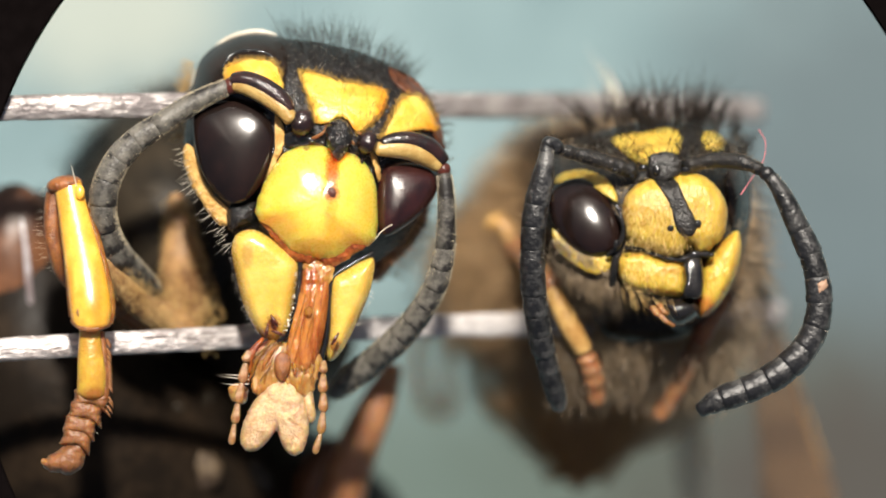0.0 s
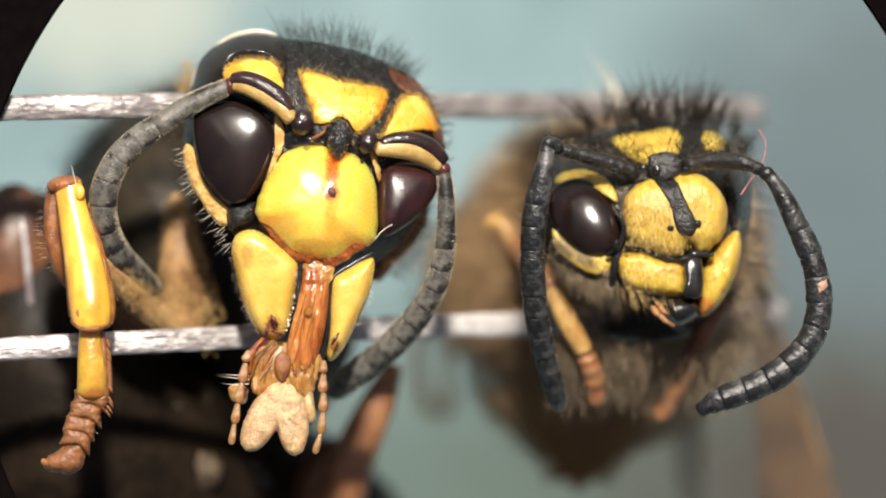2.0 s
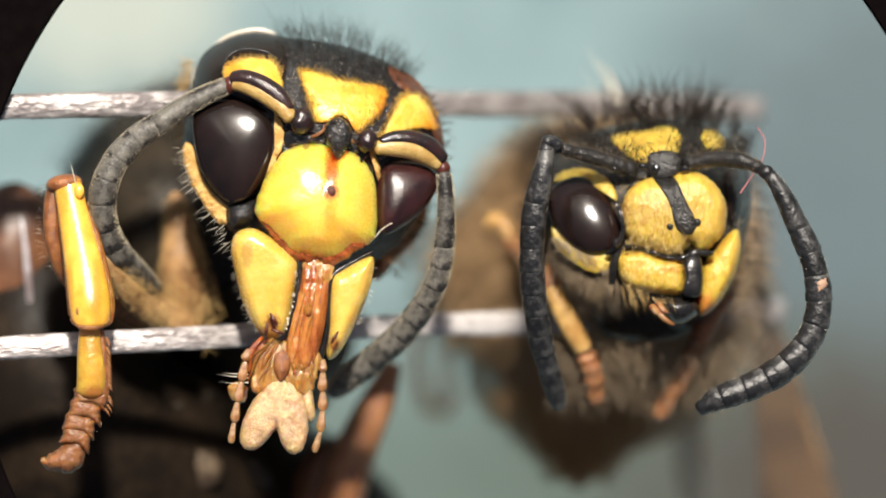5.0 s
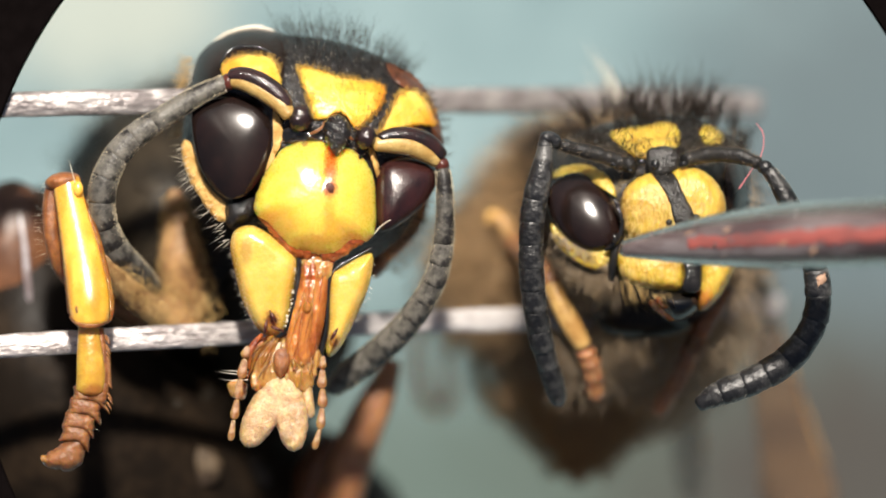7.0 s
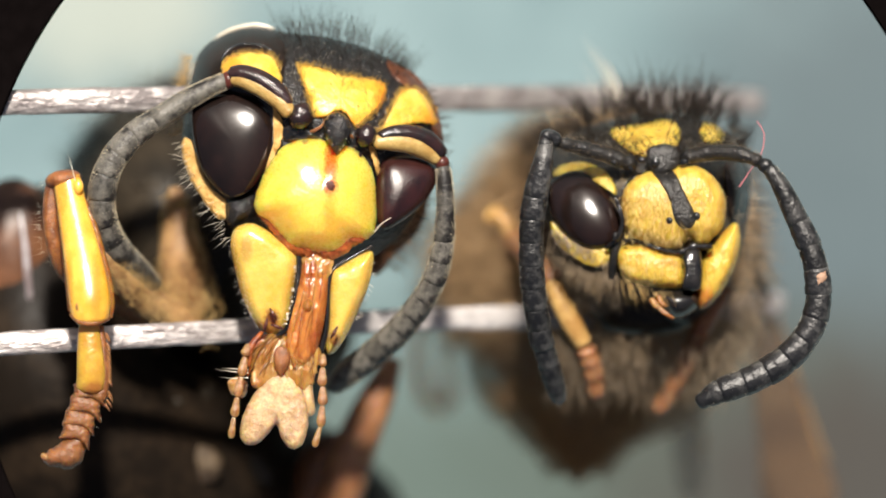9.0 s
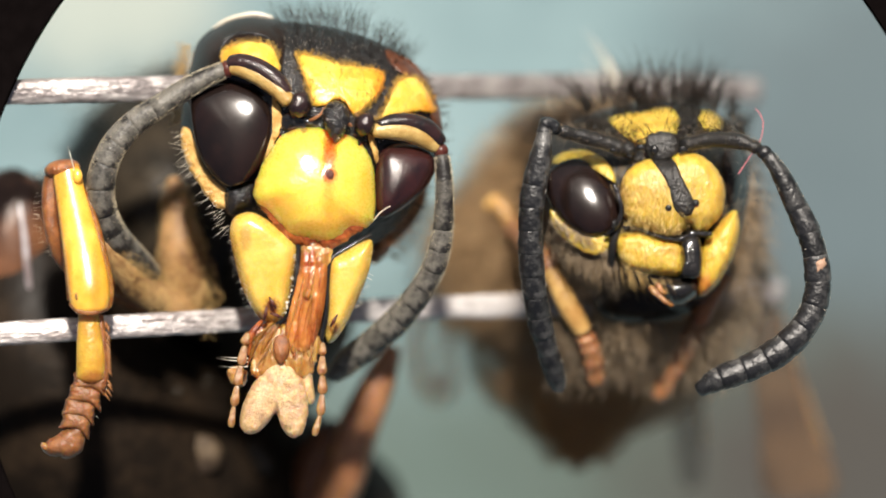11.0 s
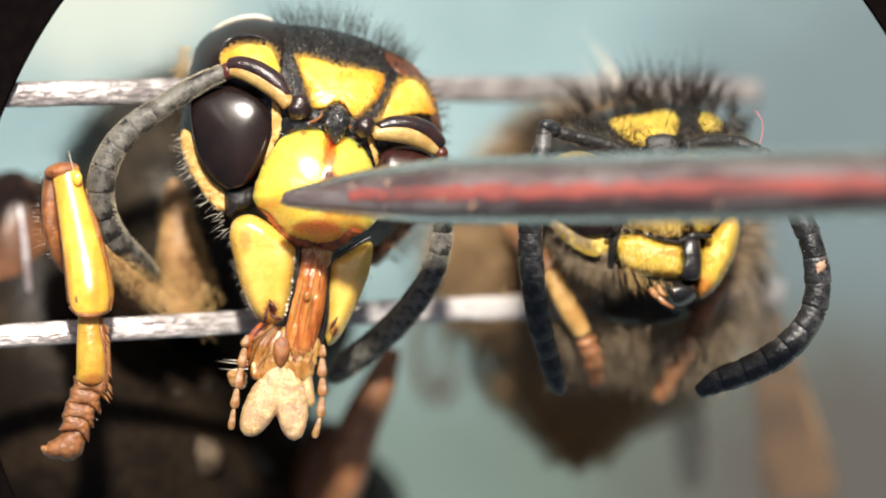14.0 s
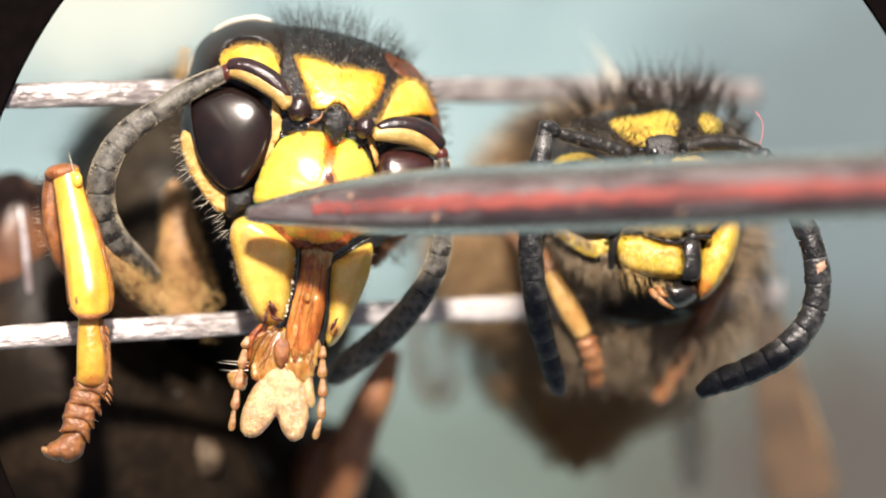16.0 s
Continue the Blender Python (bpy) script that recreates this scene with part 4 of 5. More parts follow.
    # hair: crown, cheek, brow
    roots = []
    for p in along(((505, 70, -160), (560, 72, -140), (620, 82, -150), (680, 110, -165), (722, 140, -185)), 430, rng, 10):
        f = (p[0] - 505) / 217
        roots.append((p, (-0.5 + 1.15 * f + rng.gauss(0, 0.2), -1, rng.gauss(0.1, 0.35)), rng.triangular(16, 96, 40), rng.uniform(0.28, 0.5), (rng.gauss(0.03, 0.12), 0.1, 0)))
    for _ in range(420):
        x, y = rng.uniform(505, 720), rng.uniform(72, 150)
        if y - 72 > 55 + 0.25 * (x - 505) or y < 72 + max(0, (x - 560) * 0.33):
            continue
        roots.append(((x, y, skull.height(x, y)), (rng.gauss(0, .35), -0.7, 0.7), rng.uniform(10, 26), 0.6, (0, -0.2, 0)))
    for p in along(((735, 150, -190), (770, 200, -200), (786, 260, -215), (770, 340, -200), (735, 400, -190), (690, 450, -160)), 90, rng, 5):
        roots.append((p, (1, rng.gauss(-0.1, 0.4), rng.gauss(0, 0.3)), rng.uniform(14, 34), 0.9, (0, 0.1, 0)))
    part("crown_hair", hairs(roots), m_hair_dark, head, "short upright black bristles", fix=False)
    roots = []
    for p in along(((320, 262, -95), (337, 315, -85), (357, 350, -80), (387, 395, -70), (410, 440, -60)), 52, rng, 8):
        roots.append((p, (-1, rng.gauss(0.4, 0.35), rng.gauss(0.3, 0.3)), rng.uniform(12, 34), rng.uniform(0.35, 0.6), (0, 0.05, 0)))
    for p in along(((412, 440, -60), (418, 500, -55), (436, 555, -55), (462, 597, -50)), 40, rng, 3):
        roots.append((p, (-1, rng.gauss(0.3, 0.3), rng.gauss(0.2, 0.3)), rng.uniform(5, 12), 0.3, (0, 0.2, 0)))
    for p in along(((662, 470, -60), (655, 520, -60), (630, 580, -60)), 24, rng, 3):
        roots.append((p, (1, rng.gauss(0.3, 0.3), 0.2), rng.uniform(5, 12), 0.3, (0, 0.2, 0)))
    for p in along(((527, 480, -10), (520, 540, -8), (506, 590, -14)), 22, rng, 2):
        roots.append((p, (-1, rng.gauss(0.3, 0.3), 0.5), rng.uniform(4, 8), 0.6, (0, 0.2, 0)))
    part("cheek_hair", hairs(roots), m_hair_pale, head, "pale golden cheek bristles", fix=False)
    roots = []
    for _ in range(900):
        x, y = rng.uniform(530, 775), rng.uniform(125, 235)
        if not (y > 118 + 0.22 * (x - 530)):
            continue
        roots.append(((x, y, skull.height(x, y) + 6), (rng.gauss(0, .3), -0.9, 0.45), rng.uniform(7, 20), 0.26, (0, -0.1, 0)))
    part("brow_hair", hairs(roots), m_hair_dark, head, fix=False)
    roots = []
    for p in along(((772, 345, -170), (748, 385, -150), (722, 420, -140), (692, 452, -130), (676, 466, -120)), 90, rng, 12):
        roots.append((p, (0.8, rng.gauss(0.6, 0.4), rng.gauss(0.3, 0.3)), rng.uniform(10, 40), rng.uniform(0.2, 0.4), (rng.gauss(0, .2), 0.1, 0)))
    part("temple_hair", hairs(roots), m_legbrown, head, "golden-brown hair under the eye", fix=False)
    part("cheek_pad", joined(ball(700, 408, -330, 40, 84, 60, 38, 14, 22, 0.12), ball(676, 462, -300, 20, 40, 40, 25, 12, 18, 0.12)), m_legbrown, head, "dark red-brown hairy cheek")
    roots = []
    for p in along(((750, 385, -330), (738, 415, -330), (715, 450, -320), (690, 480, -310)), 240, rng, 16):
        roots.append((p, (0.9, rng.gauss(0.5, 0.4), rng.gauss(0.3, 0.3)), rng.uniform(12, 40), rng.uniform(0.3, 0.6), (0, 0.1, 0)))
    part("cheek_hair", hairs(roots), m_hair_brown, head, fix=False)
    part("cheek_bristle", tube(((655, 428, -46, 0.9), (666, 421, -38, 1.1), (674, 411, -32, 1.0), (686, 402, -28, 0.7), (694, 398, -28, 0.8)), 14, 6), m_hair_pale, head, "single pale bristle")
    roots = []
    for p in along(((82, 330, -75), (72, 390, -70), (76, 440, -75), (96, 490, -85)), 34, rng, 4):
        roots.append((p, (-1, rng.gauss(0, 0.25), rng.gauss(0.1, 0.3)), rng.uniform(8, 24), 0.24, (0, 0.05, 0)))
    for p in along(((192, 600, -30), (190, 660, -30), (190, 720, -30), (172, 770, -32)), 26, rng, 4):
        roots.append((p, (1, rng.gauss(0.6, 0.35), 0.1), rng.uniform(4, 9), 0.22, (0, 0.1, 0)))
    roots.append(((134, 330, -50), (-0.25, -1, 0.1), 46, 1.4, (0, 0, 0)))
    part("leg_hair", hairs(roots), m_hair_pale, leg, fix=False)
    roots = []
    for _ in range(1000):
        x, y = rng.uniform(500, 780), rng.uniform(75, 285)
        s = math.hypot(x - skull.c[0], y - skull.c[1]) / np.interp(math.atan2(y - skull.c[1], x - skull.c[0]), skull.ang, skull.rad, period=2 * math.pi)
        if s < 0.95:
            roots.append(((x, y, skull.height(x, y) - 0.5), (rng.gauss(0, .6), rng.gauss(-0.3, .6), 0.6), rng.uniform(1.5, 6), rng.uniform(0.15, 0.5), (0, 0, 0)))
    for _ in range(60):
        g, s = rng.uniform(0, 6.28), rng.random() ** 0.5
        x, y = 599 + 20 * s * math.cos(g), 245 + 34 * s * math.sin(g)
        roots.append(((x, y, 8 - 10 * s), (rng.gauss(0, .6), rng.gauss(-0.3, .6), 0.6), rng.uniform(2, 6), rng.uniform(0.3, 0.7), (0, 0, 0)))
    part("frost_hair", hairs(roots), m_hair_pale, head, "tiny glinting pale hairs", fix=False)
    # nape fur lit from behind
    roots = []
    for p in along(((335, 110, -230), (322, 170, -230), (318, 240, -230)), 120, rng, 8):
        roots.append((p, (-1, rng.gauss(0.1, 0.4), -0.1), rng.uniform(10, 30), 1.0, (0, 0.1, 0)))
    part("nape_hair", hairs(roots), m_hair_gold, head, fix=False)
    return wasp


# ---- the smaller wasp, furry, its face turned a little aside ----
def build_small_wasp():
    rng = random.Random(9)
    wasp = thing("wasp", 1130, 700, -2400, "smaller dead furry black and yellow wasp with long black antennae", "wasp", "mounted wasps")
    thorax = part("thorax", ball(1085, 450, -720, 235, 215, 300, 0, 18, 28, 0.08), m_fur, wasp, "brown furry thorax")
    roots = []
    for _ in range(10000):
        g, f = rng.uniform(0, 6.28), math.acos(rng.uniform(-0.4, 1))
        d = Vector((math.sin(f) * math.cos(g), math.sin(f) * math.sin(g), math.cos(f)))
        roots.append(((1085 + 230 * d.x, 450 + 212 * d.y, -720 + 295 * d.z), d + Vector((rng.gauss(-0.25, .3), rng.gauss(0.1, .3), 0)), rng.uniform(30, 115), 0.85, (0, 0.15, 0)))
    part("thorax_side", ball(905, 492, -740, 120, 125, 190, 20, 16, 24, 0.1), m_fur, thorax, "tan furry side of the thorax")
    for _ in range(3600):
        g, f = rng.uniform(0, 6.28), math.acos(rng.uniform(-0.2, 1))
        d = Vector((math.sin(f) * math.cos(g), math.sin(f) * math.sin(g), math.cos(f)))
        roots.append(((905 + 118 * d.x, 492 + 120 * d.y, -740 + 186 * d.z), d + Vector((rng.gauss(-0.5, .3), rng.gauss(0.35, .3), 0)), rng.uniform(30, 95), 0.8, (0, 0.15, 0)))
    part("thorax_fur", hairs(roots), m_hair_brown, thorax, fix=False)
    roots = []
    for _ in range(260):   # darker fur of the nape
        x, y = rng.gauss(975, 30), rng.gauss(262, 26)
        roots.append(((x, y, -430 + rng.uniform(-60, 40)), (rng.gauss(-0.7, .4), rng.gauss(-0.5, .4), rng.gauss(0.2, .3)), rng.uniform(30, 80), 0.8, (0, 0.1, 0)))
    part("nape_fur", hairs(roots), m_hair_dark, thorax, "black-brown fur of the nape", fix=False)
    spine = spline(((1110, 540, -860, 240), (1080, 640, -850, 228), (1056, 705, -830, 196), (1042, 760, -800, 128), (1034, 815, -775, 66), (1031, 878, -755, 16)), 31)
    belly = None
    for i in range(5):
        piece = spine[i * 6:i * 6 + 7].copy()
        piece[:, 3] *= np.linspace(0.98, 1.03, 7)
        shp = tube(piece, 0, 28)
        if belly is None:
            belly = part("abdomen", shp, m_abd, wasp, "blurred ochre-brown pointed abdomen")
        else:
            part("abdomen_segment", shp, m_abd, belly)
    roots = []
    for _ in range(2600):
        i = rng.randrange(0, 28)
        g = rng.uniform(-0.2, math.pi + 0.2)
        r = spine[i, 3]
        roots.append(((spine[i, 0] + r * math.cos(g), spine[i, 1] + rng.uniform(-9, 9), spine[i, 2] + r * math.sin(g) * 0.98), (math.cos(g) + rng.gauss(0, .2), 0.9, math.sin(g)), rng.uniform(16, 40), 1.4, (0, 0.1, 0)))
    part("abdomen_fur", hairs(roots), m_ochre_hair, belly, fix=False)
    skull = Dome(((955, 330), (975, 280), (1030, 240), (1090, 222), (1150, 212), (1220, 215), (1285, 238), (1328, 290), (1338, 350), (1328, 430), (1300, 510), (1262, 565), (1205, 590),
                  (1140, 560), (1080, 520), (1010, 470), (965, 400)), -240, 185, 200, centre=(1175, 380), q=1.4, n=100, rings=20, rough=2.5)
    head = part("head", skull.shape(), m_satin, wasp, "black head with hairy yellow markings")

    def on_skull(x, y):
        return skull.height(x, y)

    def on_smooth(x, y):
        return skull.height(x, y) - skull.rough * (noise.noise(Vector((x, y, 7)) / 22.0) + 0.5 * noise.noise(Vector((x, y, 3)) / 8.0))

    def mark(name, outline, material, lift=8, rough=1.2, label="", host=None, ragged=2.4):
        return part(name, dome(outline, 0, lift, 10, base=host or on_skull, p=4, q=3, n=140, rings=8, rough=rough, ragged=ragged), material, head, label)

    eye = Dome(((972, 352), (988, 326), (1028, 314), (1068, 334), (1094, 374), (1101, 412), (1086, 442), (1050, 450), (1010, 432), (980, 396)), -85, 25, 110, centre=(1038, 384), n=110, rings=24, lean=(0.08, 0.24))
    part("compound_eye", eye.shape(), m_eye, head, "glossy black oval eye")
    part("compound_eye", dome(((1290, 305), (1315, 295), (1333, 330), (1334, 375), (1322, 410), (1300, 408), (1290, 360)), 0, 26, 80, base=on_skull, q=1.3, n=48), m_upper_eye, head, "dark eye in shadow")
    mark("eye_mark", ((982, 322), (998, 305), (1036, 299), (1074, 314), (1094, 345), (1092, 358), (1068, 332), (1030, 312), (1002, 316)), m_ryel, 16)
    mark("frons_mark", ((1084, 244), (1108, 236), (1150, 231), (1188, 223), (1208, 238), (1207, 268), (1178, 272), (1152, 290), (1132, 288), (1108, 272)), m_ryel, 14)
    mark("frons_mark", ((1250, 236), (1268, 230), (1288, 246), (1284, 264), (1262, 266), (1248, 254)), m_ryel, 10)
    mark("cheek_mark", ((978, 404), (990, 418), (1016, 440), (1050, 455), (1078, 452), (1084, 472), (1066, 486), (1036, 480), (1004, 458), (982, 432)), m_ryel, 8, host=lambda x, y: max(skull.height(x, y), -84 + 0.12 * (x - 1038) + 0.06 * (y - 460)), label="pale yellow hairy crescent under the eye")
    clyp = Dome(((1103, 375), (1112, 342), (1148, 318), (1186, 318), (1204, 308), (1240, 308), (1275, 334), (1290, 375), (1284, 415), (1262, 440), (1240, 450), (1226, 434), (1212, 448), (1190, 456), (1152, 444),
                 (1118, 430), (1105, 402)), -60, 30, 40, n=140, rings=18, rough=1.5, ragged=1.8, margin=26, bow=14, lean=(-0.04, 0.0))
    part("clypeus", clyp.shape(), m_ryel, head, "hairy yellow clypeus with a black stripe")
    mark("clypeus_stripe", ((1156, 312), (1180, 306), (1200, 322), (1214, 352), (1232, 390), (1232, 412), (1214, 420), (1198, 404), (1188, 366), (1172, 336)), m_satin, 6, rough=0.6, host=clyp.height, ragged=1.4)
    for x, y, r in ((1188, 404, 6), (1236, 396, 7),):
        part("clypeus_dot", ball(x, y, clyp.height(x, y) + 2, r, r, 4), m_satin, head)
    part("frontal_ridge", dome(((1148, 286), (1156, 272), (1186, 268), (1204, 278), (1206, 304), (1186, 318), (1164, 320), (1150, 306)), -48, 9, 30, p=3, n=90, rough=1.0, ragged=1.2, lean=(0, 0.12)), m_satin, head, "black ridge between the antennae")
    for x, y, w, v, g in ((1164, 300, 7, 9, 0), (1120, 312, 6, 4, 20), (1058, 282, 5, 4, 0), (1098, 372, 3, 6, -10), (1104, 400, 3, 9, -15), (1092, 432, 5, 9, 20), (1112, 440, 4, 4, 0), (1214, 470, 3, 4, 0), (1262, 450, 4, 4, 0), (1090, 300, 8, 5, 20), (1140, 296, 8, 6, 0), (1215, 300, 8, 6, 0)):
        part("face_bead", ball(x, y, max(on_skull(x, y), -48) + 12, w, v, 5, g, 8, 12, 0.2), m_wet, head)
    part("eye_rim", tube(((1092, 362, -40, 3), (1101, 385, -34, 4), (1105, 410, -36, 4.5), (1095, 436, -44, 5), (1076, 452, -60, 4)), 24, 10), m_wet, head, "wet black rim of the eye")
    part("clypeus_rim", tube(((1098, 438, -64, 3), (1130, 440, -58, 3.5), (1170, 454, -54, 4), (1205, 460, -48, 5), (1235, 450, -46, 7), (1265, 452, -54, 4)), 30, 10, 1.0, profile=lambda f: 1 + 0.25 * math.sin(f * 43)), m_wet, head)
    part("mandible", dome(((1099, 452), (1140, 446), (1180, 460), (1212, 466), (1216, 500), (1208, 524), (1160, 522), (1112, 510), (1097, 484)), -80, 28, 50, n=120, rings=16, rough=1.8, ragged=2, margin=16, bow=8, lean=(0, -0.05)), m_ryel, head, "yellow hairy mandible")
    part("mandible", dome(((1262, 452), (1285, 424), (1310, 408), (1316, 445), (1304, 492), (1278, 538), (1250, 562), (1238, 548), (1240, 495)), -94, 32, 50, n=120, rings=16, rough=1.5, ragged=1.5, margin=18, bow=12), m_ryel, head, "yellow hairy mandible")
    part("mandible_edge", dome(((1212, 470), (1220, 452), (1240, 452), (1247, 470), (1248, 505), (1242, 527), (1224, 530), (1210, 522), (1214, 496)), -52, 22, 30, p=4, q=2.5, n=48, rings=10, lean=(-0.15, 0.1)), m_wet, head, "wet black mandible edge")
    part("mouth", dome(((1160, 532), (1200, 528), (1240, 530), (1244, 552), (1222, 574), (1196, 578), (1172, 556)), -95, 50, 40, n=44, rough=2), m_wet, head, "wet black mouth")
    # Dark balls that put in the shade below the mouth.
    part("throat", joined(ball(1160, 560, -265, 100, 50, 50, -4, 14, 22, 0.12), ball(1110, 550, -285, 60, 60, 50, 20, 12, 18, 0.12)), m_dark, head, "dark mass put in for the shade under the mouth")
    part("cheek_line", tube(((1104, 425, -58, 6), (1094, 450, -62, 8), (1088, 480, -72, 8), (1086, 505, -88, 6)), 18, 10), m_satin, head)
    part("antenna_socket", ball(1115, 300, -56, 18, 15, 16, 0, 10, 16, 0.15), m_satin, head)
    part("antenna_socket", ball(1226, 290, -56, 18, 15, 16, 0, 10, 16, 0.15), m_satin, head)
    for x0, y0, x1, y1 in ((1160, 548, 1195, 578), (1168, 540, 1184, 556), (1156, 545, 1172, 560)):
        part("mouth_bristle", tube(((x0, y0, -45, 6), ((x0 + x1) / 2, (y0 + y1) / 2 + 4, -38, 5), (x1, y1, -40, 3)), 10, 8), m_palp, head)
    # antennae
    scape = part("antenna", tube(((1112, 300, -52, 13), (1080, 288, -42, 14), (1030, 274, -26, 13), (988, 264, -8, 10)), 30, 16, profile=lambda f: 1 + 0.12 * noise.noise(Vector((f * 9, 3, 3)))), m_satin, wasp, "long black ringed antenna")
    down_coat(scape, ((1112, 300, -52, 13), (1080, 288, -42, 14), (1030, 274, -26, 13), (988, 264, -8, 10)), 260, 9, m_fluff, rng, 0.25)
    part("pedicel", tube(((990, 262, 2, 10), (978, 252, 8, 11), (969, 256, 9, 12), (967, 268, 10, 12)), 14, 14, profile=lambda f: 1 + 0.1 * math.sin(f * 14)), m_ant_dark, scape)
    feeler(scape, ((969, 262, 10, 12), (962, 310, 10, 19), (950, 365, 5, 22), (943, 420, 0, 22), (943, 480, -10, 23), (948, 540, -30, 23), (958, 600, -60, 22), (972, 655, -95, 20), (986, 700, -125, 19), (992, 724, -140, 13)), 11, m_ant_dark, rng=rng, coat=(2.2, m_frost, 500), first=0.2, ringed=False, lump=1.9)
    scape = part("antenna", tube(((1222, 292, -52, 13), (1262, 284, -40, 14), (1310, 286, -20, 14), (1348, 300, -4, 11)), 30, 16, profile=lambda f: 1 + 0.12 * noise.noise(Vector((f * 9, 7, 3)))), m_satin, wasp, "long black ringed antenna curled inwards")
    down_coat(scape, ((1222, 292, -52, 13), (1262, 284, -40, 14), (1310, 286, -20, 14), (1348, 300, -4, 11)), 260, 9, m_fluff, rng, 0.25)
    part("pedicel", ball(1358, 307, 3, 14, 13, 13), m_ant_dark, scape)
    feeler(scape, ((1364, 312, 4, 13), (1388, 348, 2, 17), (1412, 398, 0, 20), (1436, 450, -2, 22), (1450, 505, -5, 23), (1450, 562, -8, 24), (1428, 614, -10, 25), (1385, 658, -10, 26), (1330, 688, -8, 25), (1275, 708, -6, 23), (1240, 728, -8, 13)), 11, m_ant_dark, rng=rng, coat=(2.2, m_frost, 500), first=0.2, ringed=False, lump=1.9)
    part("antenna_fleck", ball(1455, 507, 10, 11, 15, 10, 20, 10, 16, 0.3), m_patch, scape, "tan fleck")
    # legs
    leg = part("leg", tube(((975, 500, -190, 16), (992, 540, -190, 18), (1015, 585, -195, 20), (1036, 622, -205, 17)), 20, 14), m_shin, wasp, "tan fore leg")
    part("tarsus", tube(((1042, 634, -210, 18), (1054, 670, -225, 18), (1060, 716, -250, 15)), 24, 14, profile=lambda f: 1 + 0.07 * math.sin(f * 24)), m_limb, leg)
    part("femur", tube(((985, 512, -190, 20), (965, 490, -220, 24), (935, 462, -380, 20), (882, 395, -640, 18)), 16, 14), m_limb, leg)
    leg = part("leg", tube(((1290, 520, -250, 22), (1262, 570, -250, 20), (1235, 630, -250, 18)), 20, 14), m_legbrown, wasp, "brown fore leg")
    part("tarsus", tube(((1234, 632, -250, 20), (1210, 682, -265, 18), (1172, 744, -290, 16)), 16, 14, profile=lambda f: 1 + 0.07 * math.sin(f * 24)), m_limb, leg)
    part("leg", tube(((866, 400, -500, 9), (880, 388, -500, 13), (900, 408, -490, 13), (920, 455, -480, 14), (960, 540, -520, 16)), 20, 12), m_shin, wasp, "orange bent middle leg")
    part("leg", tube(((745, 580, -1000, 10), (735, 660, -1100, 12), (760, 740, -1180, 14), (800, 730, -1200, 12), (790, 640, -1100, 10), (860, 560, -820, 20)), 30, 10), m_glossa, wasp, "pale curled hind leg")
    # wings
    for outline, e, lean, lab in ((((1345, 550), (1392, 570), (1432, 680), (1474, 800), (1512, 930), (1385, 940), (1368, 820), (1352, 680)), -820, (0, -0.4), "smoky brown folded wing"),
                             (((1215, 640), (1250, 640), (1262, 760), (1268, 900), (1225, 910), (1208, 780)), -860, (0, -0.4), "pale folded wing")):
        part("wing", dome(outline, e, 8, 6, n=60, rings=6, lean=lean), m_wing if lab.startswith("smoky") else m_wing_pale, wasp, lab)
        o = spline(outline, 24, True)
        part("wing_vein", tube([(x, y, e + lean[1] * (y - o[:, 1].mean()) + 5, 3) for x, y in o[2:11]], 20, 8), m_tan, wasp)
    # fur
    roots = []
    crest = ((975, 285, -265), (1030, 246, -240), (1100, 226, -220), (1160, 214, -210), (1220, 216, -220), (1280, 236, -240), (1325, 275, -260))
    for p in along(crest, 90, rng, 18):
        f = (p[0] - 985) / 340
        lean, reach = -0.8 + 1.5 * f + rng.gauss(0, 0.3), rng.triangular(45, 150, 75) * (1.1 - 0.7 * abs(f - 0.5))
        for _ in range(9):
            q = [c + rng.gauss(0, 5) for c in p]
            roots.append((q, (lean + rng.gauss(0, 0.12), -1, rng.gauss(0.1, 0.3)), reach * rng.uniform(0.55, 1.1), rng.uniform(0.5, 1.0), (rng.gauss(0, 0.1), 0.1, 0)))
    for p in along(((1090, 240, -80), (1150, 230, -70), (1210, 228, -80), (1290, 250, -120)), 120, rng, 10):
        roots.append((p, (rng.gauss(0, .3), -0.8, 0.6), rng.uniform(20, 50), 0.5, (0, -0.1, 0)))
    for p in along(((1330, 300, -250), (1340, 380, -250), (1325, 460, -240), (1300, 530, -220)), 110, rng, 10):
        roots.append((p, (1, rng.gauss(0.2, 0.4), rng.gauss(0, 0.3)), rng.uniform(20, 60), 0.8, (0, 0.1, 0)))
    for p in along(((965, 300, -270), (955, 360, -270), (972, 420, -250), (1020, 480, -210), (1080, 530, -180)), 260, rng, 10):
        roots.append((p, (-0.8, rng.gauss(0.5, 0.4), rng.gauss(0, 0.3)), rng.uniform(20, 60), 1.2, (0, 0.1, 0)))
    part("head_fur", hairs(roots), m_hair_dark, head, "long dark upright fur", fix=False)
    roots = []
    for p in along(((1000, 440, -150), (1040, 478, -130), (1080, 500, -110), (1130, 525, -90)), 24, rng, 16):
        roots.append((p, (rng.gauss(-0.1, .3), 1, rng.gauss(0.1, 0.5)), rng.uniform(14, 50), rng.uniform(0.22, 0.42), (0, 0, -0.1)))
    fluff = []
    for p in along(((985, 425, -190), (1010, 455, -175), (1040, 484, -160), (1075, 500, -150), (1100, 520, -140)), 1300, rng, 22):
        fluff.append((p, (rng.gauss(-0.05, .4), 1, rng.gauss(0.25, 0.3)), rng.uniform(10, 46), rng.uniform(0.2, 0.4), (0.05, 0, -0.1)))
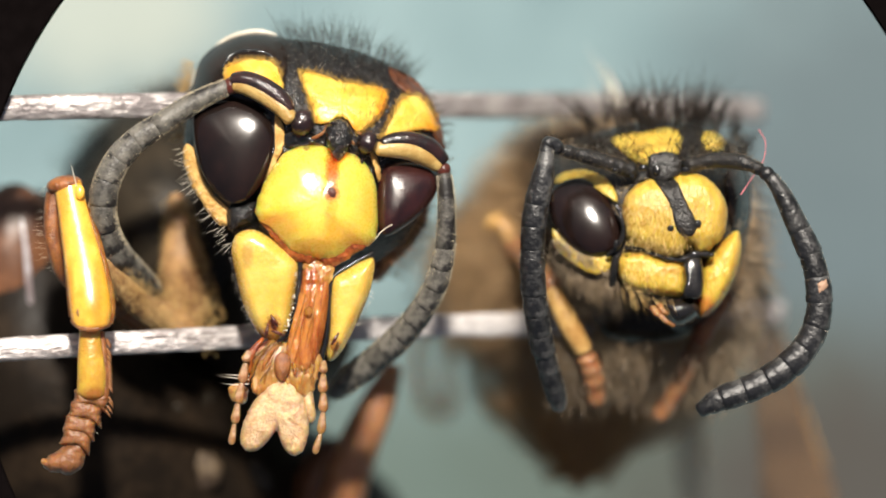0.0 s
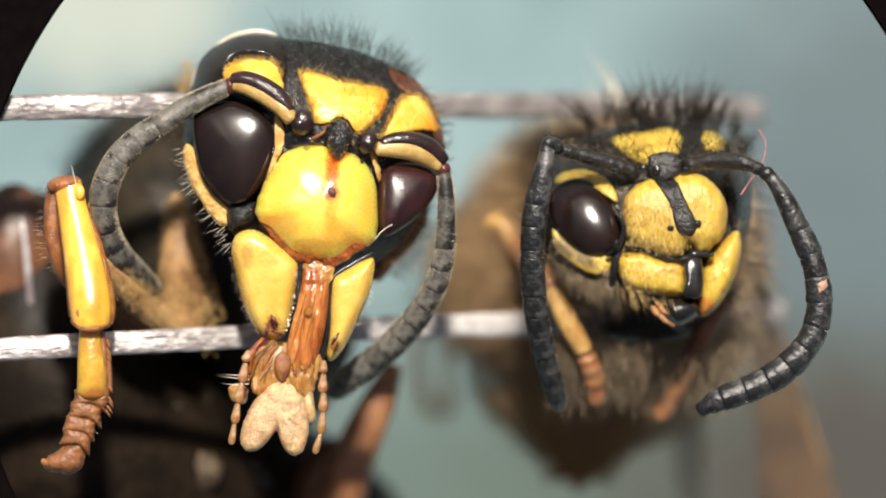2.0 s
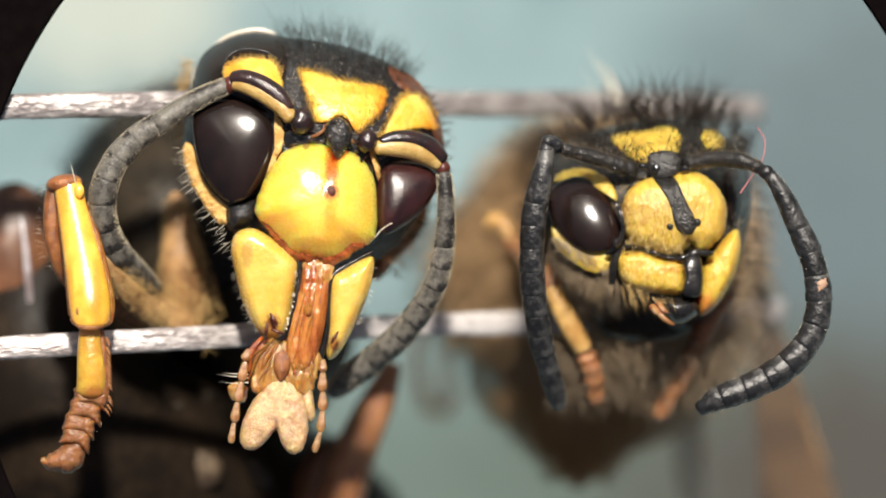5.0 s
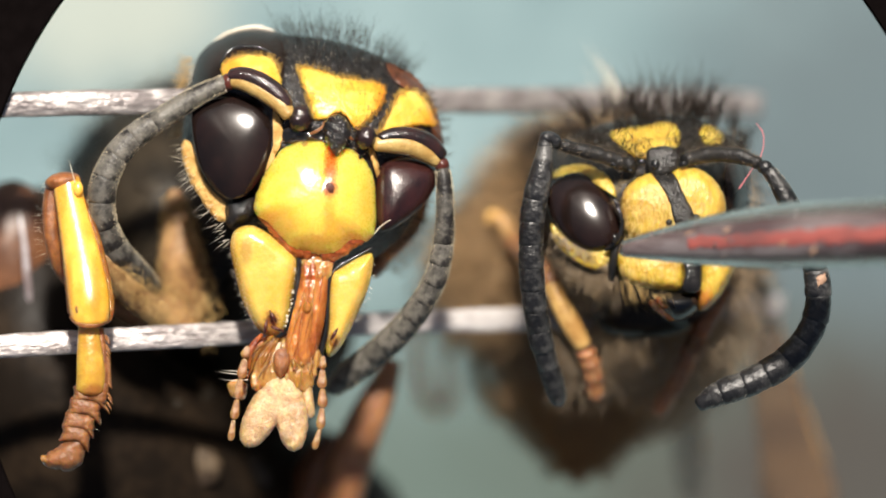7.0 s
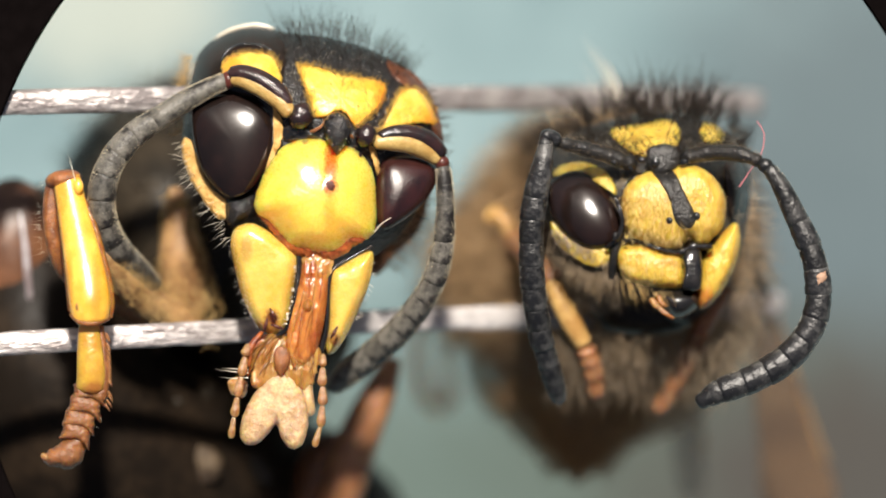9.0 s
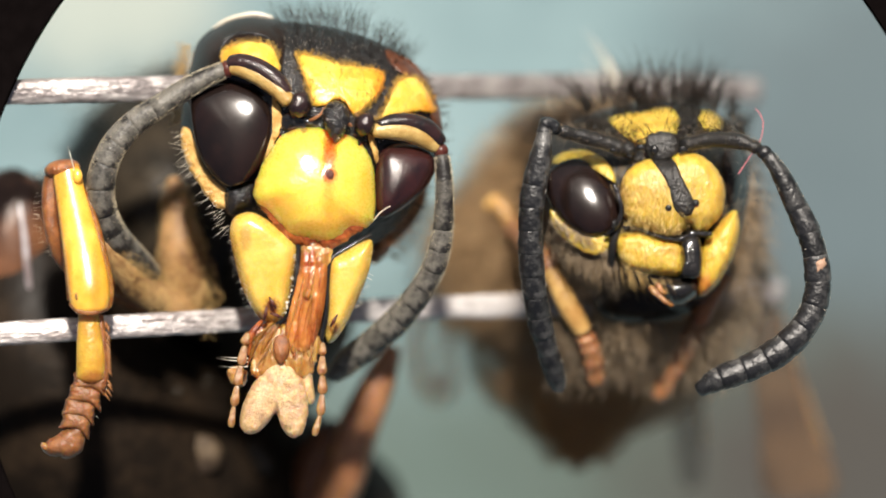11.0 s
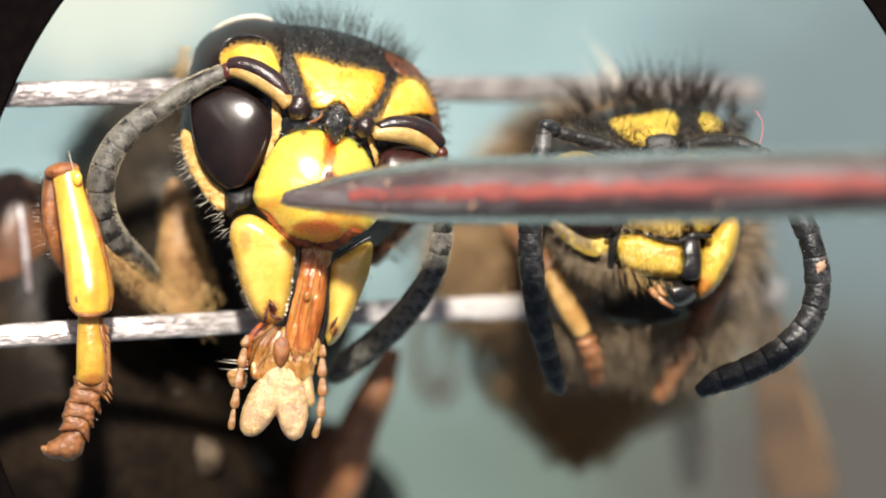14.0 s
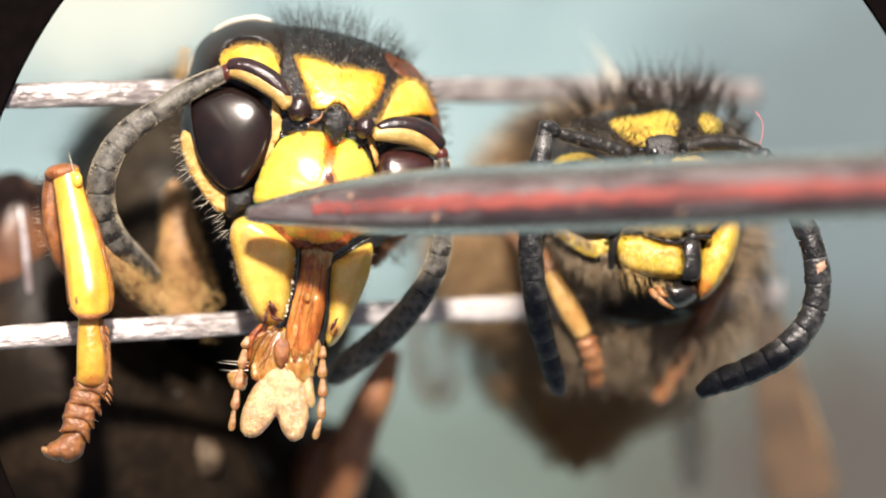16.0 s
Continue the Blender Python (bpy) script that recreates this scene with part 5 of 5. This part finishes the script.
    for _ in range(1700):
        x, y = rng.uniform(985, 1105), rng.uniform(446, 540)
        fluff.append(((x, y, -215 + 0.4 * (x - 985)), (rng.gauss(-0.1, .35), 0.8, rng.gauss(0.6, 0.3)), rng.uniform(24, 58), rng.uniform(0.2, 0.35), (0.05, 0, -0.1)))
    part("cheek_down", hairs(fluff), m_fluff, head, "soft grey-brown hanging fur", fix=False)
    for p in along(((1105, 505, -60), (1140, 522, -50), (1190, 530, -50)), 46, rng, 7):
        roots.append((p, (rng.gauss(0.25, .2), 1, 0.15), rng.uniform(18, 66), rng.uniform(0.25, 0.45), (0.05, 0, -0.1)))
    for p in along(((1000, 470, -130), (1040, 490, -120), (1075, 500, -110)), 26, rng, 10):
        roots.append((p, (rng.gauss(-0.05, .15), 1, 0.2), rng.uniform(30, 75), rng.uniform(0.2, 0.36), (0, 0, -0.1)))
    part("cheek_fur", hairs(roots), m_hair_gold, head, "pale hanging cheek hair", fix=False)
    own = random.Random(32)
    roots = []
    for p in along(((985, 425, -130), (1015, 455, -110), (1055, 475, -100), (1085, 485, -90)), 420, own, 10):
        roots.append((p, (own.gauss(0.0, .22), 1, own.gauss(0.1, .12)), own.uniform(40, 105), own.uniform(0.22, 0.5), (own.gauss(0, .12), 0, -0.08)))
    for p in along(((1328, 400, -170), (1335, 450, -170), (1318, 505, -170), (1295, 545, -170)), 150, own, 10):
        roots.append((p, (0.8, own.gauss(0.45, .45), own.gauss(0.0, .2)), own.uniform(18, 52), own.uniform(0.25, 0.5), (0, 0.15, 0)))
    part("side_fur", hairs(roots), m_fluff, head, "long grey hanging cheek hair", fix=False)
    roots = []
    for _ in range(2000):
        x, y = rng.uniform(1085, 1310), rng.uniform(225, 530)
        s = math.hypot((x - 1195) / 110, (y - 385) / 165)
        if s > 1:
            continue
        h = max(skull.height(x, y), clyp.height(x, y) if math.hypot((x - 1197) / 88, (y - 380) / 68) < 1 else -999)
        roots.append(((x, y, h), (rng.gauss(-0.3, .3), 0.7, 0.5), rng.uniform(7, 18), 0.26, (0, 0.1, -0.1)))
    part("face_hair", hairs(roots), m_hair_gold, head, fix=False)
    roots = []
    for _ in range(520):
        x, y = rng.uniform(1106, 1215), rng.uniform(345, 446)
        roots.append(((x, y, clyp.height(x, y) + 1), (rng.gauss(-0.25, .2), 0.9, 0.25), rng.uniform(8, 20), rng.uniform(0.18, 0.34), (0, 0.1, -0.15)))
    for _ in range(90):
        x, y = rng.uniform(1104, 1205), rng.uniform(462, 508)
        roots.append(((x, y, -42), (rng.gauss(-0.1, .25), 0.9, 0.3), rng.uniform(8, 20), rng.uniform(0.18, 0.32), (0, 0.1, -0.15)))
    part("pale_face_hair", hairs(roots), m_blond, head, "pale combed face hair", fix=False)
    roots = []
    for _ in range(950):
        x, y = rng.uniform(985, 1310), rng.uniform(615, 715)
        roots.append(((x, y - 10, -230 - 0.8 * (y - 600)), (rng.gauss(0, .4), rng.gauss(0.3, .4), 1), rng.uniform(40, 100), 0.8, (0, 0.3, 0)))
    for p in along(((1330, 420, -330), (1345, 500, -330), (1330, 580, -340), (1290, 640, -350)), 420, rng, 22):
        roots.append((p, (0.5, rng.gauss(0.7, .4), rng.gauss(0.1, .3)), rng.uniform(30, 75), 0.7, (0, 0.1, 0)))
    part("breast_fur", hairs(roots), m_fluff, thorax, "grey-brown breast fur", fix=False)
    roots = []
    for cx, cy, n in ((1118, 284, 220), (1226, 270, 220), (1050, 262, 260), (1300, 272, 240)):
        for _ in range(n):
            x, y = min(rng.gauss(cx, 24), 1322), rng.gauss(cy, 12)
            roots.append(((x, y, max(skull.height(x, y), -60) + 4), (rng.gauss(0, .7), rng.gauss(-0.5, .5), 0.8), rng.uniform(12, 34), 0.55, (0, -0.1, 0)))
    part("frons_hair", hairs(roots), m_hair_dark, head, fix=False)
    roots = []
    for _ in range(900):   # grey bloom of short hair over the black of the face and cheek
        x, y = rng.choice(((rng.gauss(1050, 40), rng.gauss(262, 16)), (rng.gauss(1290, 30), rng.gauss(262, 18)), (rng.gauss(1030, 26), rng.gauss(466, 10)), (rng.gauss(1320, 10), rng.gauss(440, 50))))
        if x < 1322 and y > 232:
            roots.append(((x, y, max(skull.height(x, y), -110) + 2), (rng.gauss(0, .6), rng.gauss(0.3, .6), 0.7), rng.uniform(8, 28), rng.uniform(0.2, 0.35), (0, 0.1, 0)))
    for _ in range(420):
        f = rng.random()
        x, y = 982 + 96 * f + rng.gauss(0, 5), 418 + 52 * f ** 0.7 + rng.gauss(0, 8)
        roots.append(((x, y, -76), (rng.gauss(-0.1, .3), 0.9, 0.35), rng.uniform(10, 24), rng.uniform(0.25, 0.4), (0, 0.1, -0.1)))
    part("bloom_hair", hairs(roots), m_fluff, head, "short grey-brown hair", fix=False)
    roots = []
    for _ in range(16):
        roots.append(((rng.gauss(1105, 10), rng.gauss(185, 8), -330), (rng.gauss(-0.45, .12), -1, rng.gauss(0, .2)), rng.uniform(60, 125), 0.8, (-0.1, 0, 0)))
    part("pale_tuft", hairs(roots), m_hair_pale, head, "pale wispy tuft", fix=False)
    roots = []
    for _ in range(420):
        x, y = rng.uniform(1000, 1320), rng.uniform(255, 350)
        roots.append(((x, y, on_skull(x, y) - 0.5), (rng.gauss(0, .7), rng.gauss(-0.3, .7), 0.6), rng.uniform(2, 8), rng.uniform(0.15, 0.4), (0, 0, 0)))
    for _ in range(60):
        f = rng.random()
        x, y = 1172 + 48 * f + rng.gauss(0, 7), 318 + 90 * f
        roots.append(((x, y, clyp.height(x, y) + 5), (rng.gauss(0, .6), rng.gauss(-0.3, .6), 0.6), rng.uniform(2, 4), rng.uniform(0.12, 0.3), (0, 0, 0)))
    part("frost_hair", hairs(roots), m_hair_pale, head, "tiny glinting pale hairs", fix=False)
    # loose fibre
    fib = part("fibre", tube(((1345, 228, -60, 0.7), (1357, 250, -40, 0.8), (1352, 285, -20, 0.7), (1330, 318, 0, 0.8), (1312, 345, 10, 1.2)), 24, 6), m_fibre)
    tagged(fib, "thin pink fibre caught on the black antenna", "fibre")
    wasp.location.z -= 50 * U
    fib.location.z -= 50 * U
    return wasp


build_big_wasp()
build_small_wasp()


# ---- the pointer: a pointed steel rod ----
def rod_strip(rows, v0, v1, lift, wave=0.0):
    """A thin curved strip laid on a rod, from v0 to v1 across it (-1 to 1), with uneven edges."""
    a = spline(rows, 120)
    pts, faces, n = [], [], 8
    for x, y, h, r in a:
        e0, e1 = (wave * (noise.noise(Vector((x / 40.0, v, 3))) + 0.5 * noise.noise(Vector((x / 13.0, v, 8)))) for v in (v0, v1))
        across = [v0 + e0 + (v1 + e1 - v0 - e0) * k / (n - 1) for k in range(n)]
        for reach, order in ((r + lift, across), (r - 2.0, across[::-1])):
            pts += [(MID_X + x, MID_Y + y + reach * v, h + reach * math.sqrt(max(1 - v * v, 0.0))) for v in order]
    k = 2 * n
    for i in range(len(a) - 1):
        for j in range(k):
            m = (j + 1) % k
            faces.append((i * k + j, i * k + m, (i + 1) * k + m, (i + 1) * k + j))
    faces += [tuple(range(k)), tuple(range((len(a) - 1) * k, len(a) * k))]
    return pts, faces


def build_probe():
    rod = thing("pointer", 784, 441, 0, "pointed bright steel rod with dark and red reflections painted on", "pointer")
    rows = ((6, 1, 0, 11), (13, 1, 0, 15), (60, -1, 0, 25), (150, -4, 0, 41), (250, -5, 0, 53), (340, -5, 0, 58), (500, -3, 0, 60), (1000, 0, 0, 62), (2200, 0, 0, 64))
    part("shaft", tube([(MID_X + x, MID_Y + y, h, r) for x, y, h, r in rows], 90, 40), m_probe, rod)
    # These two strips paint the rod's dark and red reflections.
    part("dark_stripe", rod_strip(rows[1:], -0.58, 0.66, 0.8, 0.06), m_probe_dark, rod, "dark maroon band painted as a reflection")
    part("stripe", rod_strip(((150, -4, 0, 41), (250, -5, 0, 53), (340, -5, 0, 58), (500, -3, 0, 60), (1000, 0, 0, 62), (2200, 0, 0, 64)), -0.16, 0.26, 1.8, 0.14), m_probe_red, rod, "red stripe painted as a reflection")
    rng = random.Random(31)
    for k in range(22):   # rubbed nicks along the rod
        x, v = rng.uniform(60, 900), rng.uniform(-0.7, 0.5)
        r = float(np.interp(x, [q[0] for q in rows], [q[3] for q in rows]))
        part("nick", ball(MID_X + x, MID_Y - 3 + r * v, r * math.sqrt(1 - v * v) + 0.6, rng.uniform(5, 18), rng.uniform(1.5, 4), 1.6, rng.uniform(-70, 10), 6, 12, 0.4), (m_groove, m_patch, m_probe)[k % 3], rod)
    return rod


pointer = build_probe()


def pointer_pose(x, y, turn, h):
    """The tip over the place (x, y) of the sharpest layer, as the lens sees it, at the height h."""
    near = 1 - h * U / REACH
    m = spot(MID_X + (x - MID_X) * near, MID_Y + (y - MID_Y) * near, h)
    return pose(m.x, m.y, m.z, 0, -25.0, turn)


def motions():
    walk(stop_ring, [(t, drift_pose(x, y, turn) @ Matrix.Translation((0, 0, -BASE * U - REACH)) @ Matrix.Translation(ORIGIN[stop_ring])) for t, x, y, turn in DRIFT])
    walk(pointer, [(t, pointer_pose(x, y, turn, h)) for t, x, y, turn, h in (
            (0.0, 2318, 561, 2.5, 232), (4.6, 2318, 564, 2.5, 232), (5.2, 1709, 485, 2.9, 172), (5.7, 1154, 446, 3.2, 92),
            (6.3, 1120, 433, 3.1, 82), (6.4, 1105, 448, 3.1, 82), (6.5, 1106, 461, 3.1, 82), (6.6, 1106, 456, 3.1, 82),
            (6.7, 1117, 429, 3.1, 82), (6.8, 1120, 428, 3.1, 82), (6.9, 1111, 445, 3.1, 82), (7.0, 1099, 450, 3.1, 82),
            (7.1, 1098, 449, 3.1, 82), (7.2, 1108, 444, 3.1, 82), (7.3, 1118, 448, 3.1, 82), (7.4, 1156, 427, 3.3, 87),
            (7.5, 1176, 438, 3.3, 92), (7.6, 1316, 457, 3.8, 132), (7.7, 1649, 488, 4.8, 172), (7.9, 2117, 541, 4.8, 232),
            (8.3, 2319, 580, 3.8, 232), (12.3, 2317, 803, 3.6, 640), (12.5, 1648, 787, 4.0, 620), (12.6, 979, 708, 4.0, 620),
            (12.7, 893, 615, 3.7, 610), (12.8, 759, 583, 3.5, 600), (12.9, 647, 543, 3.3, 590), (13.0, 588, 503, 3.0, 570),
            (13.1, 566, 481, 2.7, 545), (13.2, 527, 425, 2.2, 510), (13.3, 463, 363, 1.6, 420), (13.4, 453, 357, 1.4, 370),
            (13.5, 442, 363, 1.4, 310), (13.6, 404, 375, 1.4, 245), (13.7, 416, 374, 1.4, 190), (13.8, 469, 374, 1.2, 138),
            (13.9, 495, 394, 1.1, 112), (14.0, 503, 379, 1.0, 98), (14.1, 510, 365, 0.9, 90), (14.2, 501, 359, 0.9, 84),
            (14.4, 461, 368, 1.0, 77), (14.5, 440, 381, 1.2, 77), (14.6, 439, 430, 2.2, 77), (14.7, 445, 435, 2.2, 77),
            (14.9, 470, 329, 1.5, 77), (15.0, 463, 330, 1.5, 77), (15.1, 458, 384, 1.7, 77), (15.2, 454, 401, 1.8, 77),
            (15.4, 470, 368, 1.7, 77), (15.5, 482, 339, 1.7, 77), (15.6, 470, 336, 1.7, 77), (15.7, 464, 349, 1.7, 77),
            (15.9, 444, 405, 2.1, 77), (16.0, 439, 403, 2.1, 77),
        )])


motions()
